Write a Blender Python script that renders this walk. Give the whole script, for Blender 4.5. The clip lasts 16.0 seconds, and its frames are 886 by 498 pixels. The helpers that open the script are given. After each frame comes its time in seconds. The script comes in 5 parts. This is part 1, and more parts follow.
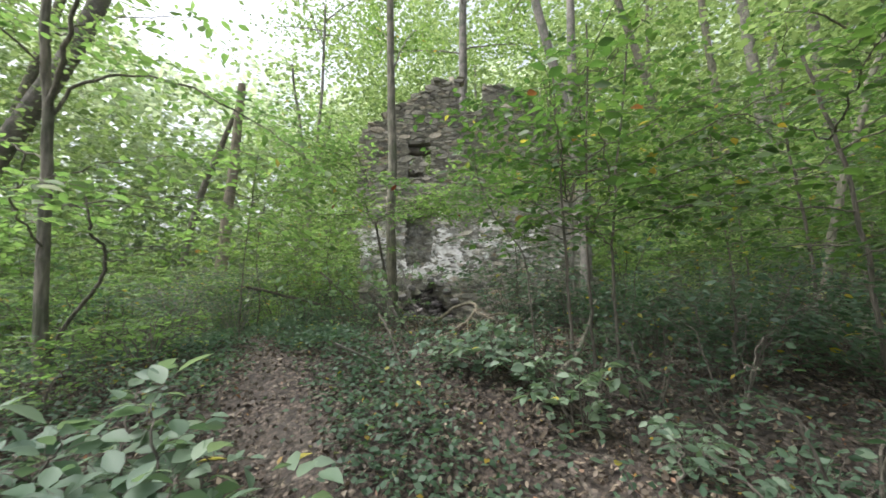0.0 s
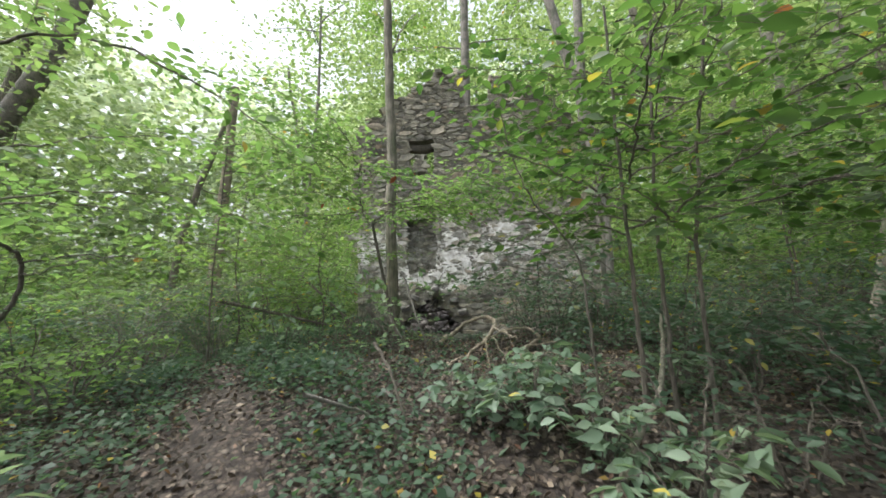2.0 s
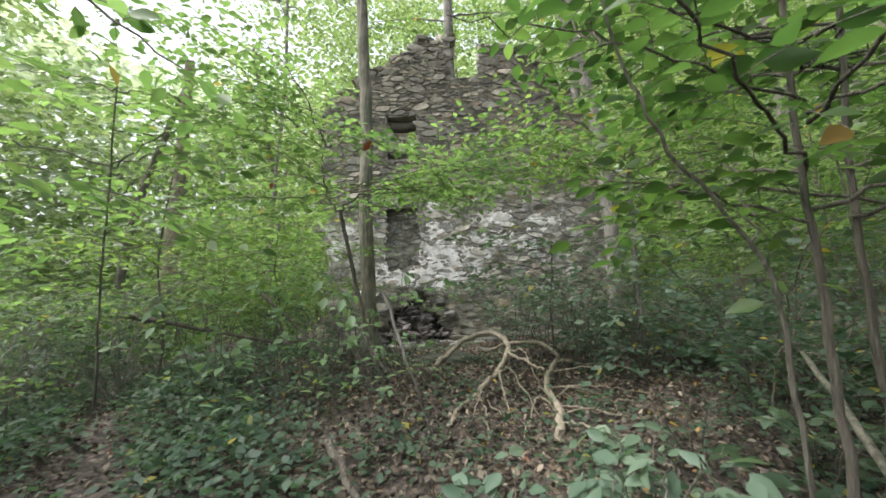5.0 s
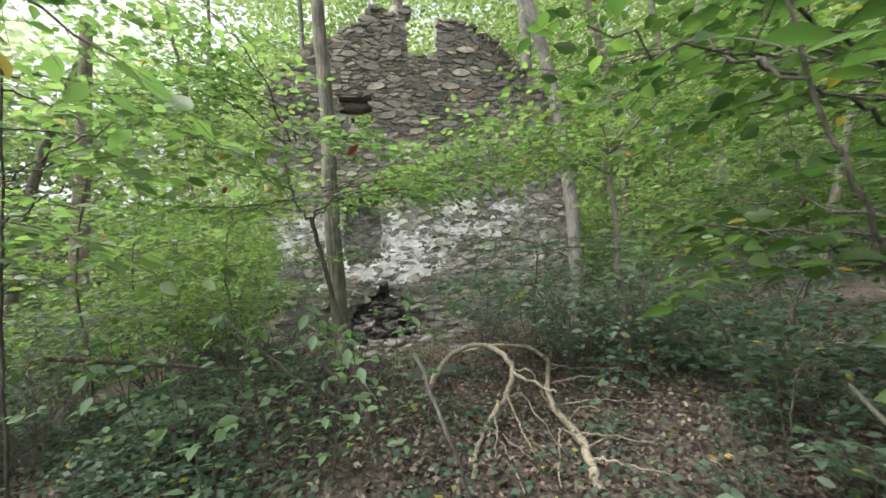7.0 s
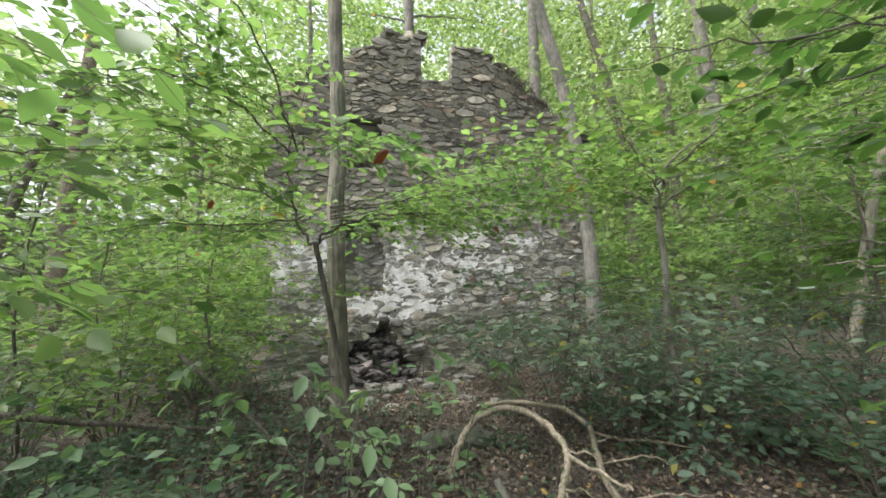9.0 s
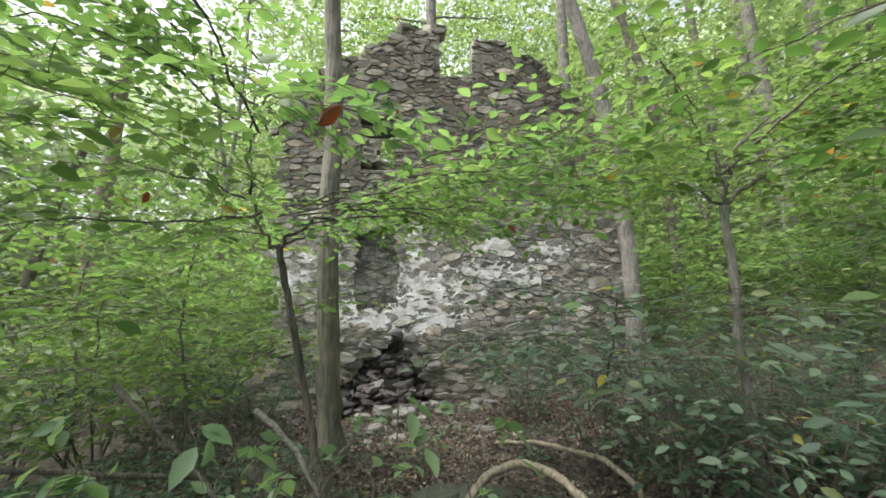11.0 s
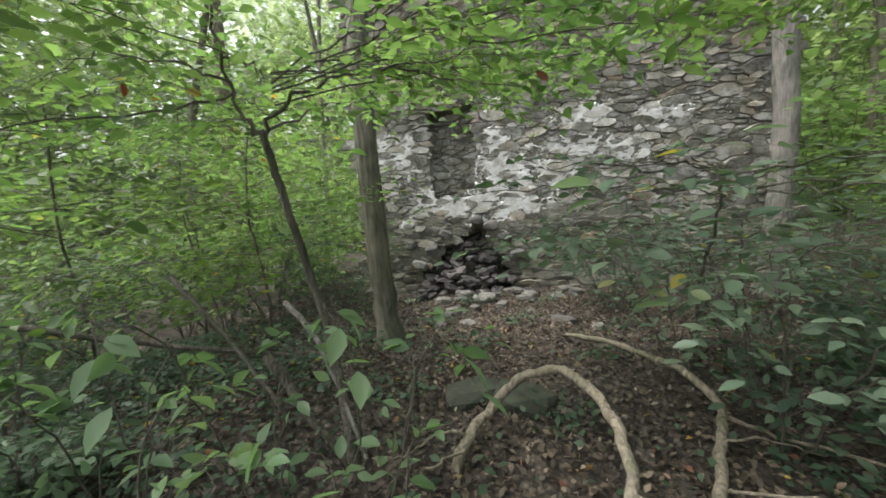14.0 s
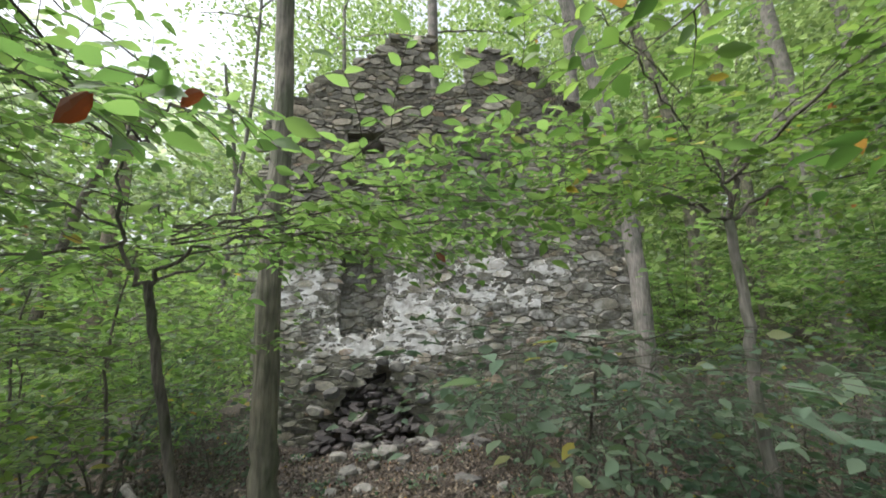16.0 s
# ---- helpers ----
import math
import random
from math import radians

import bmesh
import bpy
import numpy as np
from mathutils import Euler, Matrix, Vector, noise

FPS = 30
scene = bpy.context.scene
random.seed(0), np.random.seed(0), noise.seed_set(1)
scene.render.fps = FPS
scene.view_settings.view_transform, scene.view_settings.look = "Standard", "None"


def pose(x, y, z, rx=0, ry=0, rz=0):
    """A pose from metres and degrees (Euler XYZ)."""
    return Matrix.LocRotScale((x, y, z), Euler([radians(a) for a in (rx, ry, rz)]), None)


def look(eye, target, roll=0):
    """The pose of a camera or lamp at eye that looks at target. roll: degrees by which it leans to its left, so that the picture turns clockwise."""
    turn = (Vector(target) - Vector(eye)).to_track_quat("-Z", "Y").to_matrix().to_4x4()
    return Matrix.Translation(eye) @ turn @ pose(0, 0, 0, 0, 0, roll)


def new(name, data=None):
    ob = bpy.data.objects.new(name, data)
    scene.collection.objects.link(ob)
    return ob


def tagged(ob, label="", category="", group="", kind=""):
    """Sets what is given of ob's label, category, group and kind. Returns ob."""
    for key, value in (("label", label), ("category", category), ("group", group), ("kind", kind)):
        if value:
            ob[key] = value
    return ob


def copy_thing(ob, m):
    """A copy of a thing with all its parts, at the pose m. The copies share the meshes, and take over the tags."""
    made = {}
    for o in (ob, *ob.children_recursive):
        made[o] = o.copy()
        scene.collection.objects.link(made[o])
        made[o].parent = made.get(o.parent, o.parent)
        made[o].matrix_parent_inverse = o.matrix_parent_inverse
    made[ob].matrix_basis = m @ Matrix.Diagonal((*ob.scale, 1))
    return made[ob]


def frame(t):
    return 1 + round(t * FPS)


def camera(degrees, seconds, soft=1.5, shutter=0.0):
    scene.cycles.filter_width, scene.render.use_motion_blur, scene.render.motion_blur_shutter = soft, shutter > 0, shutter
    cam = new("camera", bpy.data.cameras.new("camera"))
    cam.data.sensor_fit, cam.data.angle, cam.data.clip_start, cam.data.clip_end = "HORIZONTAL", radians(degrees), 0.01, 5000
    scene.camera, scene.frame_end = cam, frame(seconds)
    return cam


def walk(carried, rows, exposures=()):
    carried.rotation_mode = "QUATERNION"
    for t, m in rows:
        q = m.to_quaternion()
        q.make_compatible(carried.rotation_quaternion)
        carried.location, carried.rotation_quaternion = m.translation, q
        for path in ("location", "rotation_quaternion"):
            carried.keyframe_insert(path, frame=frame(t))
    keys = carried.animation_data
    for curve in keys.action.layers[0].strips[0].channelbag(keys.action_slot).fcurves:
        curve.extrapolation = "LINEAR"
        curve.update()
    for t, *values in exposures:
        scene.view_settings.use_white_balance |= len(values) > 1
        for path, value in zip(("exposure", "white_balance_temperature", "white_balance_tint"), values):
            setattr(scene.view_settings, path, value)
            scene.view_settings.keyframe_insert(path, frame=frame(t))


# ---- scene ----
import collections

# ---------------------------------------------------------------- the walk
PATH = [
    (0, (0.881, -11.262, 1.458), (0.794, -9.275, 1.668), -0.4),
    (0.5, (0.83, -11.067, 1.485), (0.849, -9.077, 1.678), -0.8),
    (1, (0.844, -10.814, 1.504), (0.779, -8.819, 1.638), -0.9),
    (1.5, (0.804, -10.568, 1.51), (0.692, -8.577, 1.669), -0.9),
    (2, (0.725, -10.279, 1.53), (0.63, -8.297, 1.776), -1.3),
    (2.5, (0.729, -10.079, 1.523), (0.629, -8.1, 1.793), -0.7),
    (3, (0.746, -9.83, 1.518), (0.549, -7.851, 1.727), -0.2),
    (3.5, (0.66, -9.548, 1.515), (0.532, -7.569, 1.778), -0.7),
    (4, (0.632, -9.258, 1.55), (0.533, -7.271, 1.756), -1.2),
    (4.2, (0.618, -9.178, 1.553), (0.543, -7.19, 1.76), -1.3),
    (6.3, (0.302, -8.789, 2.082), (0.393, -6.794, 2.197), -2.5),
    (6.5, (0.272, -8.749, 2.085), (0.369, -6.753, 2.153), -2.7),
    (7, (0.101, -8.593, 2.104), (0.407, -6.618, 2.167), -4.1),
    (7.5, (-0.016, -8.413, 2.109), (0.304, -6.439, 2.116), -3.7),
    (8, (-0.043, -8.179, 2.136), (0.257, -6.204, 2.238), -2.7),
    (8.5, (-0.09, -8.041, 2.182), (0.208, -6.07, 2.339), -2.1),
    (8.7, (-0.111, -7.988, 2.187), (0.24, -6.03, 2.393), -1.8),
    (11, (0.209, -7.236, 2.234), (0.403, -5.266, 2.519), -1.2),
    (11.5, (0.219, -7.101, 2.388), (0.386, -5.135, 2.719), -2.0),
    (12, (0.573, -6.89, 2.382), (0.575, -4.913, 2.687), -1.5),
    (12.5, (0.736, -6.795, 2.295), (0.517, -4.809, 2.381), -2.5),
    (13, (0.722, -6.74, 2.247), (0.255, -4.801, 2.097), -3.4),
    (13.5, (0.747, -6.739, 2.216), (0.25, -4.819, 1.957), -3.9),
    (14, (0.758, -6.736, 2.21), (0.359, -4.797, 1.924), -3.9),
    (14.5, (0.799, -6.752, 2.232), (0.584, -4.779, 1.99), -3.2),
    (15, (0.815, -6.762, 2.279), (0.751, -4.767, 2.166), -2.7),
    (15.5, (0.823, -6.775, 2.345), (0.855, -4.78, 2.481), -2.4),
    (16, (0.811, -6.79, 2.39), (0.898, -4.825, 2.755), -1.3),
]
cam = camera(98.9, 16.0, 1.6, 0.3)
walk(cam, [(t, look(eye, target, roll)) for t, eye, target, roll in PATH], [(0.0, 1.43, 6120, 10.0), (4.0, 1.53, 6160, 9.5), (6.5, 1.63, 6180, 9.5), (8.5, 1.67, 6180, 9.5), (11.2, 1.63, 6180, 9.5), (13.0, 1.54, 6200, 9.5), (16.0, 1.37, 6080, 10.0)])

# ---------------------------------------------------------------- light
SUN_EL, SUN_AZ = radians(62), radians(-98)
world = bpy.data.worlds.new("sky")
scene.world = world
world.use_nodes = True
wn = world.node_tree.nodes
sky = wn.new("ShaderNodeTexSky")
sky.sky_type = "NISHITA"
sky.sun_disc = False
sky.sun_elevation, sky.sun_rotation = SUN_EL, SUN_AZ
sky.dust_density, sky.air_density, sky.ozone_density = 8.0, 1.5, 0.3
wn["Background"].inputs["Strength"].default_value = 0.15
grey = wn.new("ShaderNodeRGBToBW")
cloud = wn.new("ShaderNodeMix")
cloud.data_type = "RGBA"
cloud.inputs["Factor"].default_value = 0.75
world.node_tree.links.new(sky.outputs["Color"], grey.inputs["Color"])
world.node_tree.links.new(sky.outputs["Color"], cloud.inputs["A"])
world.node_tree.links.new(grey.outputs["Val"], cloud.inputs["B"])
world.node_tree.links.new(cloud.outputs["Result"], wn["Background"].inputs["Color"])

sun = new("sun", bpy.data.lights.new("sun", "SUN"))
sun.data.energy, sun.data.angle, sun.data.color = 0.75, radians(25), (1.0, 0.95, 0.86)
sd = Vector((math.sin(SUN_AZ) * math.cos(SUN_EL), math.cos(SUN_AZ) * math.cos(SUN_EL), math.sin(SUN_EL)))
sun.rotation_euler = sd.to_track_quat("Z", "Y").to_euler()
sun.location = (0, 0, 40)


# ---------------------------------------------------------------- materials
def material(name):
    m = bpy.data.materials.new(name)
    m.use_nodes = True
    return m, m.node_tree.nodes, m.node_tree.links, m.node_tree.nodes["Principled BSDF"]


def noise_node(nodes, links, scale, detail=4, rough=0.6, kind="position"):
    tex = nodes.new("ShaderNodeTexNoise")
    tex.inputs["Scale"].default_value, tex.inputs["Detail"].default_value = scale, detail
    tex.inputs["Roughness"].default_value = rough
    if kind == "position":
        geo = nodes.new("ShaderNodeNewGeometry")
        links.new(geo.outputs["Position"], tex.inputs["Vector"])
    else:
        co = nodes.new("ShaderNodeTexCoord")
        links.new(co.outputs["Object"], tex.inputs["Vector"])
    return tex


def ramp(nodes, links, source, stops):
    r = nodes.new("ShaderNodeValToRGB")
    el = r.color_ramp.elements
    while len(el) < len(stops):
        el.new(0.5)
    for e, (p, c) in zip(el, stops):
        e.position, e.color = p, (*c, 1)
    links.new(source, r.inputs["Fac"])
    return r


def mix_color(nodes, links, fac, a, b, mode="MIX"):
    m = nodes.new("ShaderNodeMix")
    m.data_type, m.blend_type = "RGBA", mode
    for socket, v in ((m.inputs["Factor"], fac), (m.inputs["A"], a), (m.inputs["B"], b)):
        if isinstance(v, (int, float)):
            socket.default_value = v
        elif isinstance(v, tuple):
            socket.default_value = (*v, 1)
        else:
            links.new(v, socket)
    return m.outputs["Result"]


def bump(nodes, links, height, strength, distance, bsdf):
    b = nodes.new("ShaderNodeBump")
    b.inputs["Strength"].default_value, b.inputs["Distance"].default_value = strength, distance
    links.new(height, b.inputs["Height"])
    links.new(b.outputs["Normal"], bsdf.inputs["Normal"])


def leaf_material(name, stops, through_color, gloss=0.42, share=0.45):
    """Leaf blades: green varies from leaf to leaf, light shines through."""
    m, n, l, p = material(name)
    geo = n.new("ShaderNodeNewGeometry")
    col = ramp(n, l, geo.outputs["Random Per Island"], stops)
    patch = noise_node(n, l, 1.1, 2)
    tint = ramp(n, l, patch.outputs["Fac"], [(0.3, (0.72, 0.78, 0.72)), (0.7, (1.15, 1.1, 0.95))])
    c = mix_color(n, l, 1.0, col.outputs["Color"], tint.outputs["Color"], "MULTIPLY")
    l.new(c, p.inputs["Base Color"])
    p.inputs["Roughness"].default_value = gloss
    p.inputs["Specular IOR Level"].default_value = 0.4
    t = n.new("ShaderNodeBsdfTranslucent")
    tc = mix_color(n, l, 1.0, c, through_color, "MULTIPLY")
    l.new(tc, t.inputs["Color"])
    mx = n.new("ShaderNodeMixShader")
    mx.inputs["Fac"].default_value = share
    l.new(p.outputs["BSDF"], mx.inputs[1])
    l.new(t.outputs["BSDF"], mx.inputs[2])
    l.new(mx.outputs["Shader"], n["Material Output"].inputs["Surface"])
    return m


GREEN = [(0.0, (0.058, 0.1, 0.026)), (0.35, (0.08, 0.132, 0.034)), (0.7, (0.1, 0.158, 0.042)), (0.985, (0.13, 0.185, 0.052)), (0.994, (0.28, 0.23, 0.04)), (1.0, (0.14, 0.05, 0.025))]
DARK = [(0.0, (0.034, 0.067, 0.043)), (0.5, (0.052, 0.089, 0.06)), (0.98, (0.076, 0.116, 0.082)), (0.993, (0.3, 0.25, 0.03)), (1.0, (0.22, 0.15, 0.03))]
PALE = [(0.0, (0.085, 0.135, 0.094)), (0.5, (0.115, 0.165, 0.122)), (0.985, (0.15, 0.2, 0.15)), (1.0, (0.33, 0.28, 0.04))]
LEAF = leaf_material("sapling_leaf", GREEN, (2.2, 2.3, 1.85), 0.42, 0.5)
# Lighter copy of the leaf green: sky-lit brightness put into the colour.
LEAF_SUN = leaf_material("sunlit_leaf", [(0.0, (0.077, 0.133, 0.042)), (0.4, (0.1, 0.166, 0.055)), (0.8, (0.124, 0.193, 0.068)), (0.992, (0.155, 0.222, 0.085)), (1.0, (0.26, 0.16, 0.04))], (2.1, 2.15, 1.7), 0.52, 0.52)
LEAF_MAPLE = leaf_material("maple_leaf", [(0.0, (0.034, 0.065, 0.021)), (0.4, (0.05, 0.09, 0.027)), (0.8, (0.064, 0.109, 0.033)), (0.985, (0.08, 0.127, 0.038)), (0.994, (0.28, 0.23, 0.04)), (1.0, (0.14, 0.05, 0.025))], (2.0, 2.2, 1.5), 0.45, 0.47)
LEAF_HERB = leaf_material("tall_herb_leaf", [(0.0, (0.1, 0.165, 0.09)), (0.5, (0.13, 0.2, 0.115)), (0.97, (0.165, 0.235, 0.14)), (1.0, (0.35, 0.3, 0.05))], (1.8, 1.9, 1.2), 0.42, 0.42)
# Distance haze is put into these washed-out greens.
LEAF_HAZE = leaf_material("hazed_hillside_leaf", [(0.0, (0.27, 0.33, 0.23)), (0.6, (0.38, 0.44, 0.33)), (1.0, (0.47, 0.52, 0.42))], (1.8, 1.8, 1.6), 0.7, 0.5)
LEAF_DARK = leaf_material("shrub_leaf", DARK, (1.8, 1.95, 1.2), 0.55, 0.42)
LEAF_PALE = leaf_material("herb_leaf", PALE, (1.6, 1.7, 1.1), 0.52, 0.35)
# Paler than the near leaves: a little haze mixed into the colour.
LEAF_FAR = leaf_material("hazed_canopy_leaf", [(0.0, (0.09, 0.135, 0.055)), (0.6, (0.125, 0.175, 0.075)), (1.0, (0.17, 0.22, 0.11))], (2.3, 2.3, 1.8), 0.5, 0.5)
LITTER = leaf_material("dead_leaf", [(0.0, (0.036, 0.027, 0.021)), (0.45, (0.06, 0.046, 0.036)), (0.78, (0.112, 0.087, 0.068)), (0.93, (0.2, 0.162, 0.128)), (0.975, (0.27, 0.225, 0.185)), (0.99, (0.15, 0.05, 0.025)), (1.0, (0.3, 0.22, 0.05))], (1.0, 0.9, 0.7), 0.6, 0.1)


RUSSET = leaf_material("withered_leaf", [(0.0, (0.16, 0.05, 0.025)), (1.0, (0.22, 0.08, 0.03))], (1.6, 1.0, 0.6), 0.6, 0.25)


def bark_material(name, light, dark, scale=1.0):
    m, n, l, p = material(name)
    co = n.new("ShaderNodeTexCoord")
    mp = n.new("ShaderNodeMapping")
    mp.inputs["Scale"].default_value = (14 * scale, 14 * scale, 2.2 * scale)
    l.new(co.outputs["Object"], mp.inputs["Vector"])
    tex = n.new("ShaderNodeTexNoise")
    tex.inputs["Scale"].default_value, tex.inputs["Detail"].default_value = 2.0, 6
    l.new(mp.outputs["Vector"], tex.inputs["Vector"])
    blot = noise_node(n, l, 3.5, 3)
    c1 = ramp(n, l, tex.outputs["Fac"], [(0.3, dark), (0.7, light)])
    c2 = ramp(n, l, blot.outputs["Fac"], [(0.35, (0.6, 0.68, 0.54)), (0.5, (0.95, 0.95, 0.9)), (0.68, (1.2, 1.17, 1.1))])
    l.new(mix_color(n, l, 1.0, c1.outputs["Color"], c2.outputs["Color"], "MULTIPLY"), p.inputs["Base Color"])
    p.inputs["Roughness"].default_value = 0.9
    bump(n, l, tex.outputs["Fac"], 1.0, 0.03, p)
    return m


BARK = bark_material("grey_brown_bark", (0.215, 0.197, 0.158), (0.09, 0.083, 0.066))
BARK_THIN = bark_material("thin_dark_bark", (0.15, 0.133, 0.11), (0.06, 0.052, 0.043), 2.5)
BARK_PALE = bark_material("smooth_grey_bark", (0.26, 0.24, 0.22), (0.125, 0.115, 0.105), 1.5)
DEADWOOD = bark_material("bare_dead_wood", (0.32, 0.275, 0.215), (0.15, 0.124, 0.096), 1.6)


def stone_material(name, tones, wash, limed=False):
    m, n, l, p = material(name)
    info = n.new("ShaderNodeObjectInfo")
    geo = n.new("ShaderNodeNewGeometry")
    add = n.new("ShaderNodeMath")
    add.operation = "ADD"
    l.new(info.outputs["Random"], add.inputs[0])
    l.new(geo.outputs["Random Per Island"], add.inputs[1])
    fr = n.new("ShaderNodeMath")
    fr.operation = "FRACT"
    l.new(add.outputs[0], fr.inputs[0])
    base = ramp(n, l, fr.outputs[0], tones)
    grain = noise_node(n, l, 26, 6, 0.7)
    g = ramp(n, l, grain.outputs["Fac"], [(0.25, (0.6, 0.6, 0.6)), (0.75, (1.25, 1.22, 1.18))])
    c = mix_color(n, l, 1.0, base.outputs["Color"], g.outputs["Color"], "MULTIPLY")
    mottle = noise_node(n, l, 9, 4, 0.65)
    mt = ramp(n, l, mottle.outputs["Fac"], [(0.3, (0.62, 0.62, 0.64)), (0.55, (1.0, 1.0, 1.0)), (0.75, (1.3, 1.25, 1.15))])
    c = mix_color(n, l, 1.0, c, mt.outputs["Color"], "MULTIPLY")
    lichen = noise_node(n, l, 4.5, 5, 0.75)
    lm = ramp(n, l, lichen.outputs["Fac"], [(0.56, (0, 0, 0)), (0.66, (1, 1, 1))])
    lf = n.new("ShaderNodeMath")
    lf.operation = "MULTIPLY"
    l.new(lm.outputs["Color"], lf.inputs[0])
    lf.inputs[1].default_value = wash
    c = mix_color(n, l, lf.outputs[0], c, (0.42, 0.43, 0.36))
    if limed:
        sep = n.new("ShaderNodeSeparateXYZ")
        l.new(geo.outputs["Position"], sep.inputs[0])
        band = ramp(n, l, sep.outputs["Z"], [(0.0, (0, 0, 0)), (1.0, (0, 0, 0))])
        rng = n.new("ShaderNodeMapRange")
        l.new(sep.outputs["Z"], rng.inputs["Value"])
        rng.inputs["From Max"].default_value = 8.0
        l.new(rng.outputs["Result"], band.inputs["Fac"])
        el = band.color_ramp.elements
        for at, v in ((0.19, 0.0), (0.25, 1.0), (0.44, 0.9), (0.55, 0.0)):
            el.new(at).color = (v, v, v, 1)
        stain = noise_node(n, l, 3.2, 6, 0.75)
        sm = ramp(n, l, stain.outputs["Fac"], [(0.45, (0, 0, 0)), (0.61, (0.7, 0.7, 0.7))])
        both = n.new("ShaderNodeMath")
        both.operation = "MULTIPLY"
        l.new(sm.outputs["Color"], both.inputs[0])
        l.new(band.outputs["Color"], both.inputs[1])
        c = mix_color(n, l, both.outputs[0], c, (0.58, 0.56, 0.52))
    l.new(c, p.inputs["Base Color"])
    p.inputs["Roughness"].default_value = 0.92
    bump(n, l, grain.outputs["Fac"], 0.6, 0.02, p)
    return m


GREYS = [(0.0, (0.135, 0.13, 0.11)), (0.3, (0.205, 0.197, 0.163)), (0.6, (0.275, 0.262, 0.213)), (0.85, (0.335, 0.317, 0.255)), (0.95, (0.38, 0.335, 0.255)), (1.0, (0.31, 0.237, 0.172))]
STONE = stone_material("field_stone", GREYS, 0.35, True)
# The gap's darkness is put into these stone tones, far below the wall's.
RUBBLE = stone_material("darkened_rubble_stone", [(0.0, (0.035, 0.031, 0.03)), (0.6, (0.07, 0.062, 0.06)), (0.9, (0.105, 0.094, 0.088)), (1.0, (0.18, 0.16, 0.15))], 0.06)
FALLEN = stone_material("fallen_field_stone", [(0.0, (0.085, 0.083, 0.076)), (0.6, (0.155, 0.15, 0.135)), (1.0, (0.25, 0.24, 0.21))], 0.15)
MOSSY = stone_material("mossy_stone", [(0.0, (0.034, 0.043, 0.025)), (1.0, (0.06, 0.066, 0.047))], 0.05)


def mortar_material():
    m, n, l, p = material("crumbling_lime_mortar")
    a = noise_node(n, l, 2.2, 5, 0.7)
    b = noise_node(n, l, 38, 5, 0.7)
    c = ramp(n, l, a.outputs["Fac"], [(0.35, (0.17, 0.16, 0.135)), (0.62, (0.38, 0.357, 0.297))])
    g = ramp(n, l, b.outputs["Fac"], [(0.3, (0.6, 0.6, 0.6)), (0.7, (1.2, 1.2, 1.2))])
    l.new(mix_color(n, l, 1.0, c.outputs["Color"], g.outputs["Color"], "MULTIPLY"), p.inputs["Base Color"])
    p.inputs["Roughness"].default_value = 0.95
    bump(n, l, b.outputs["Fac"], 0.8, 0.03, p)
    return m


def plaster_material():
    m, n, l, p = material("weathered_white_plaster")
    a = noise_node(n, l, 5, 6, 0.7)
    b = noise_node(n, l, 30, 4, 0.7)
    c = ramp(n, l, a.outputs["Fac"], [(0.32, (0.36, 0.335, 0.3)), (0.46, (0.55, 0.53, 0.49)), (0.64, (0.76, 0.75, 0.72))])
    l.new(c.outputs["Color"], p.inputs["Base Color"])
    p.inputs["Roughness"].default_value = 0.9
    bump(n, l, b.outputs["Fac"], 0.5, 0.015, p)
    return m


def ground_material():
    m, n, l, p = material("forest_floor")
    a = noise_node(n, l, 0.9, 4, 0.6)
    b = noise_node(n, l, 22, 6, 0.7)
    v = n.new("ShaderNodeTexVoronoi")
    v.inputs["Scale"].default_value = 27
    geo = n.new("ShaderNodeNewGeometry")
    l.new(geo.outputs["Position"], v.inputs["Vector"])
    cell = n.new("ShaderNodeSeparateColor")
    l.new(v.outputs["Color"], cell.inputs["Color"])
    blade = ramp(n, l, cell.outputs["Red"], [(0.0, (0.038, 0.029, 0.022)), (0.5, (0.074, 0.056, 0.043)), (0.85, (0.125, 0.096, 0.074)), (1.0, (0.2, 0.165, 0.13))])
    rim = ramp(n, l, v.outputs["Distance"], [(0.25, (1.1, 1.1, 1.1)), (0.6, (0.45, 0.45, 0.45))])
    leaf = n.new("ShaderNodeMix")
    leaf.data_type, leaf.blend_type = "RGBA", "MULTIPLY"
    leaf.inputs["Factor"].default_value = 1.0
    l.new(blade.outputs["Color"], leaf.inputs["A"])
    l.new(rim.outputs["Color"], leaf.inputs["B"])
    soil = ramp(n, l, b.outputs["Fac"], [(0.3, (0.032, 0.027, 0.021)), (0.7, (0.08, 0.068, 0.054))])
    f = ramp(n, l, a.outputs["Fac"], [(0.3, (0.1, 0.1, 0.1)), (0.5, (1, 1, 1))])
    l.new(mix_color(n, l, f.outputs["Color"], soil.outputs["Color"], leaf.outputs["Result"]), p.inputs["Base Color"])
    p.inputs["Roughness"].default_value = 0.95
    bump(n, l, b.outputs["Fac"], 0.8, 0.04, p)
    return m


MORTAR, PLASTER, GROUND = mortar_material(), plaster_material(), ground_material()


# ---------------------------------------------------------------- builders
def link_mesh(name, verts, faces, mat, parent=None, smooth=False):
    me = bpy.data.meshes.new(name)
    me.from_pydata([tuple(v) for v in verts], [], [tuple(f) for f in faces])
    me.materials.append(mat)
    if smooth:
        me.polygons.foreach_set("use_smooth", [True] * len(me.polygons))
    ob = new(name, me)
    ob.parent = parent
    return ob


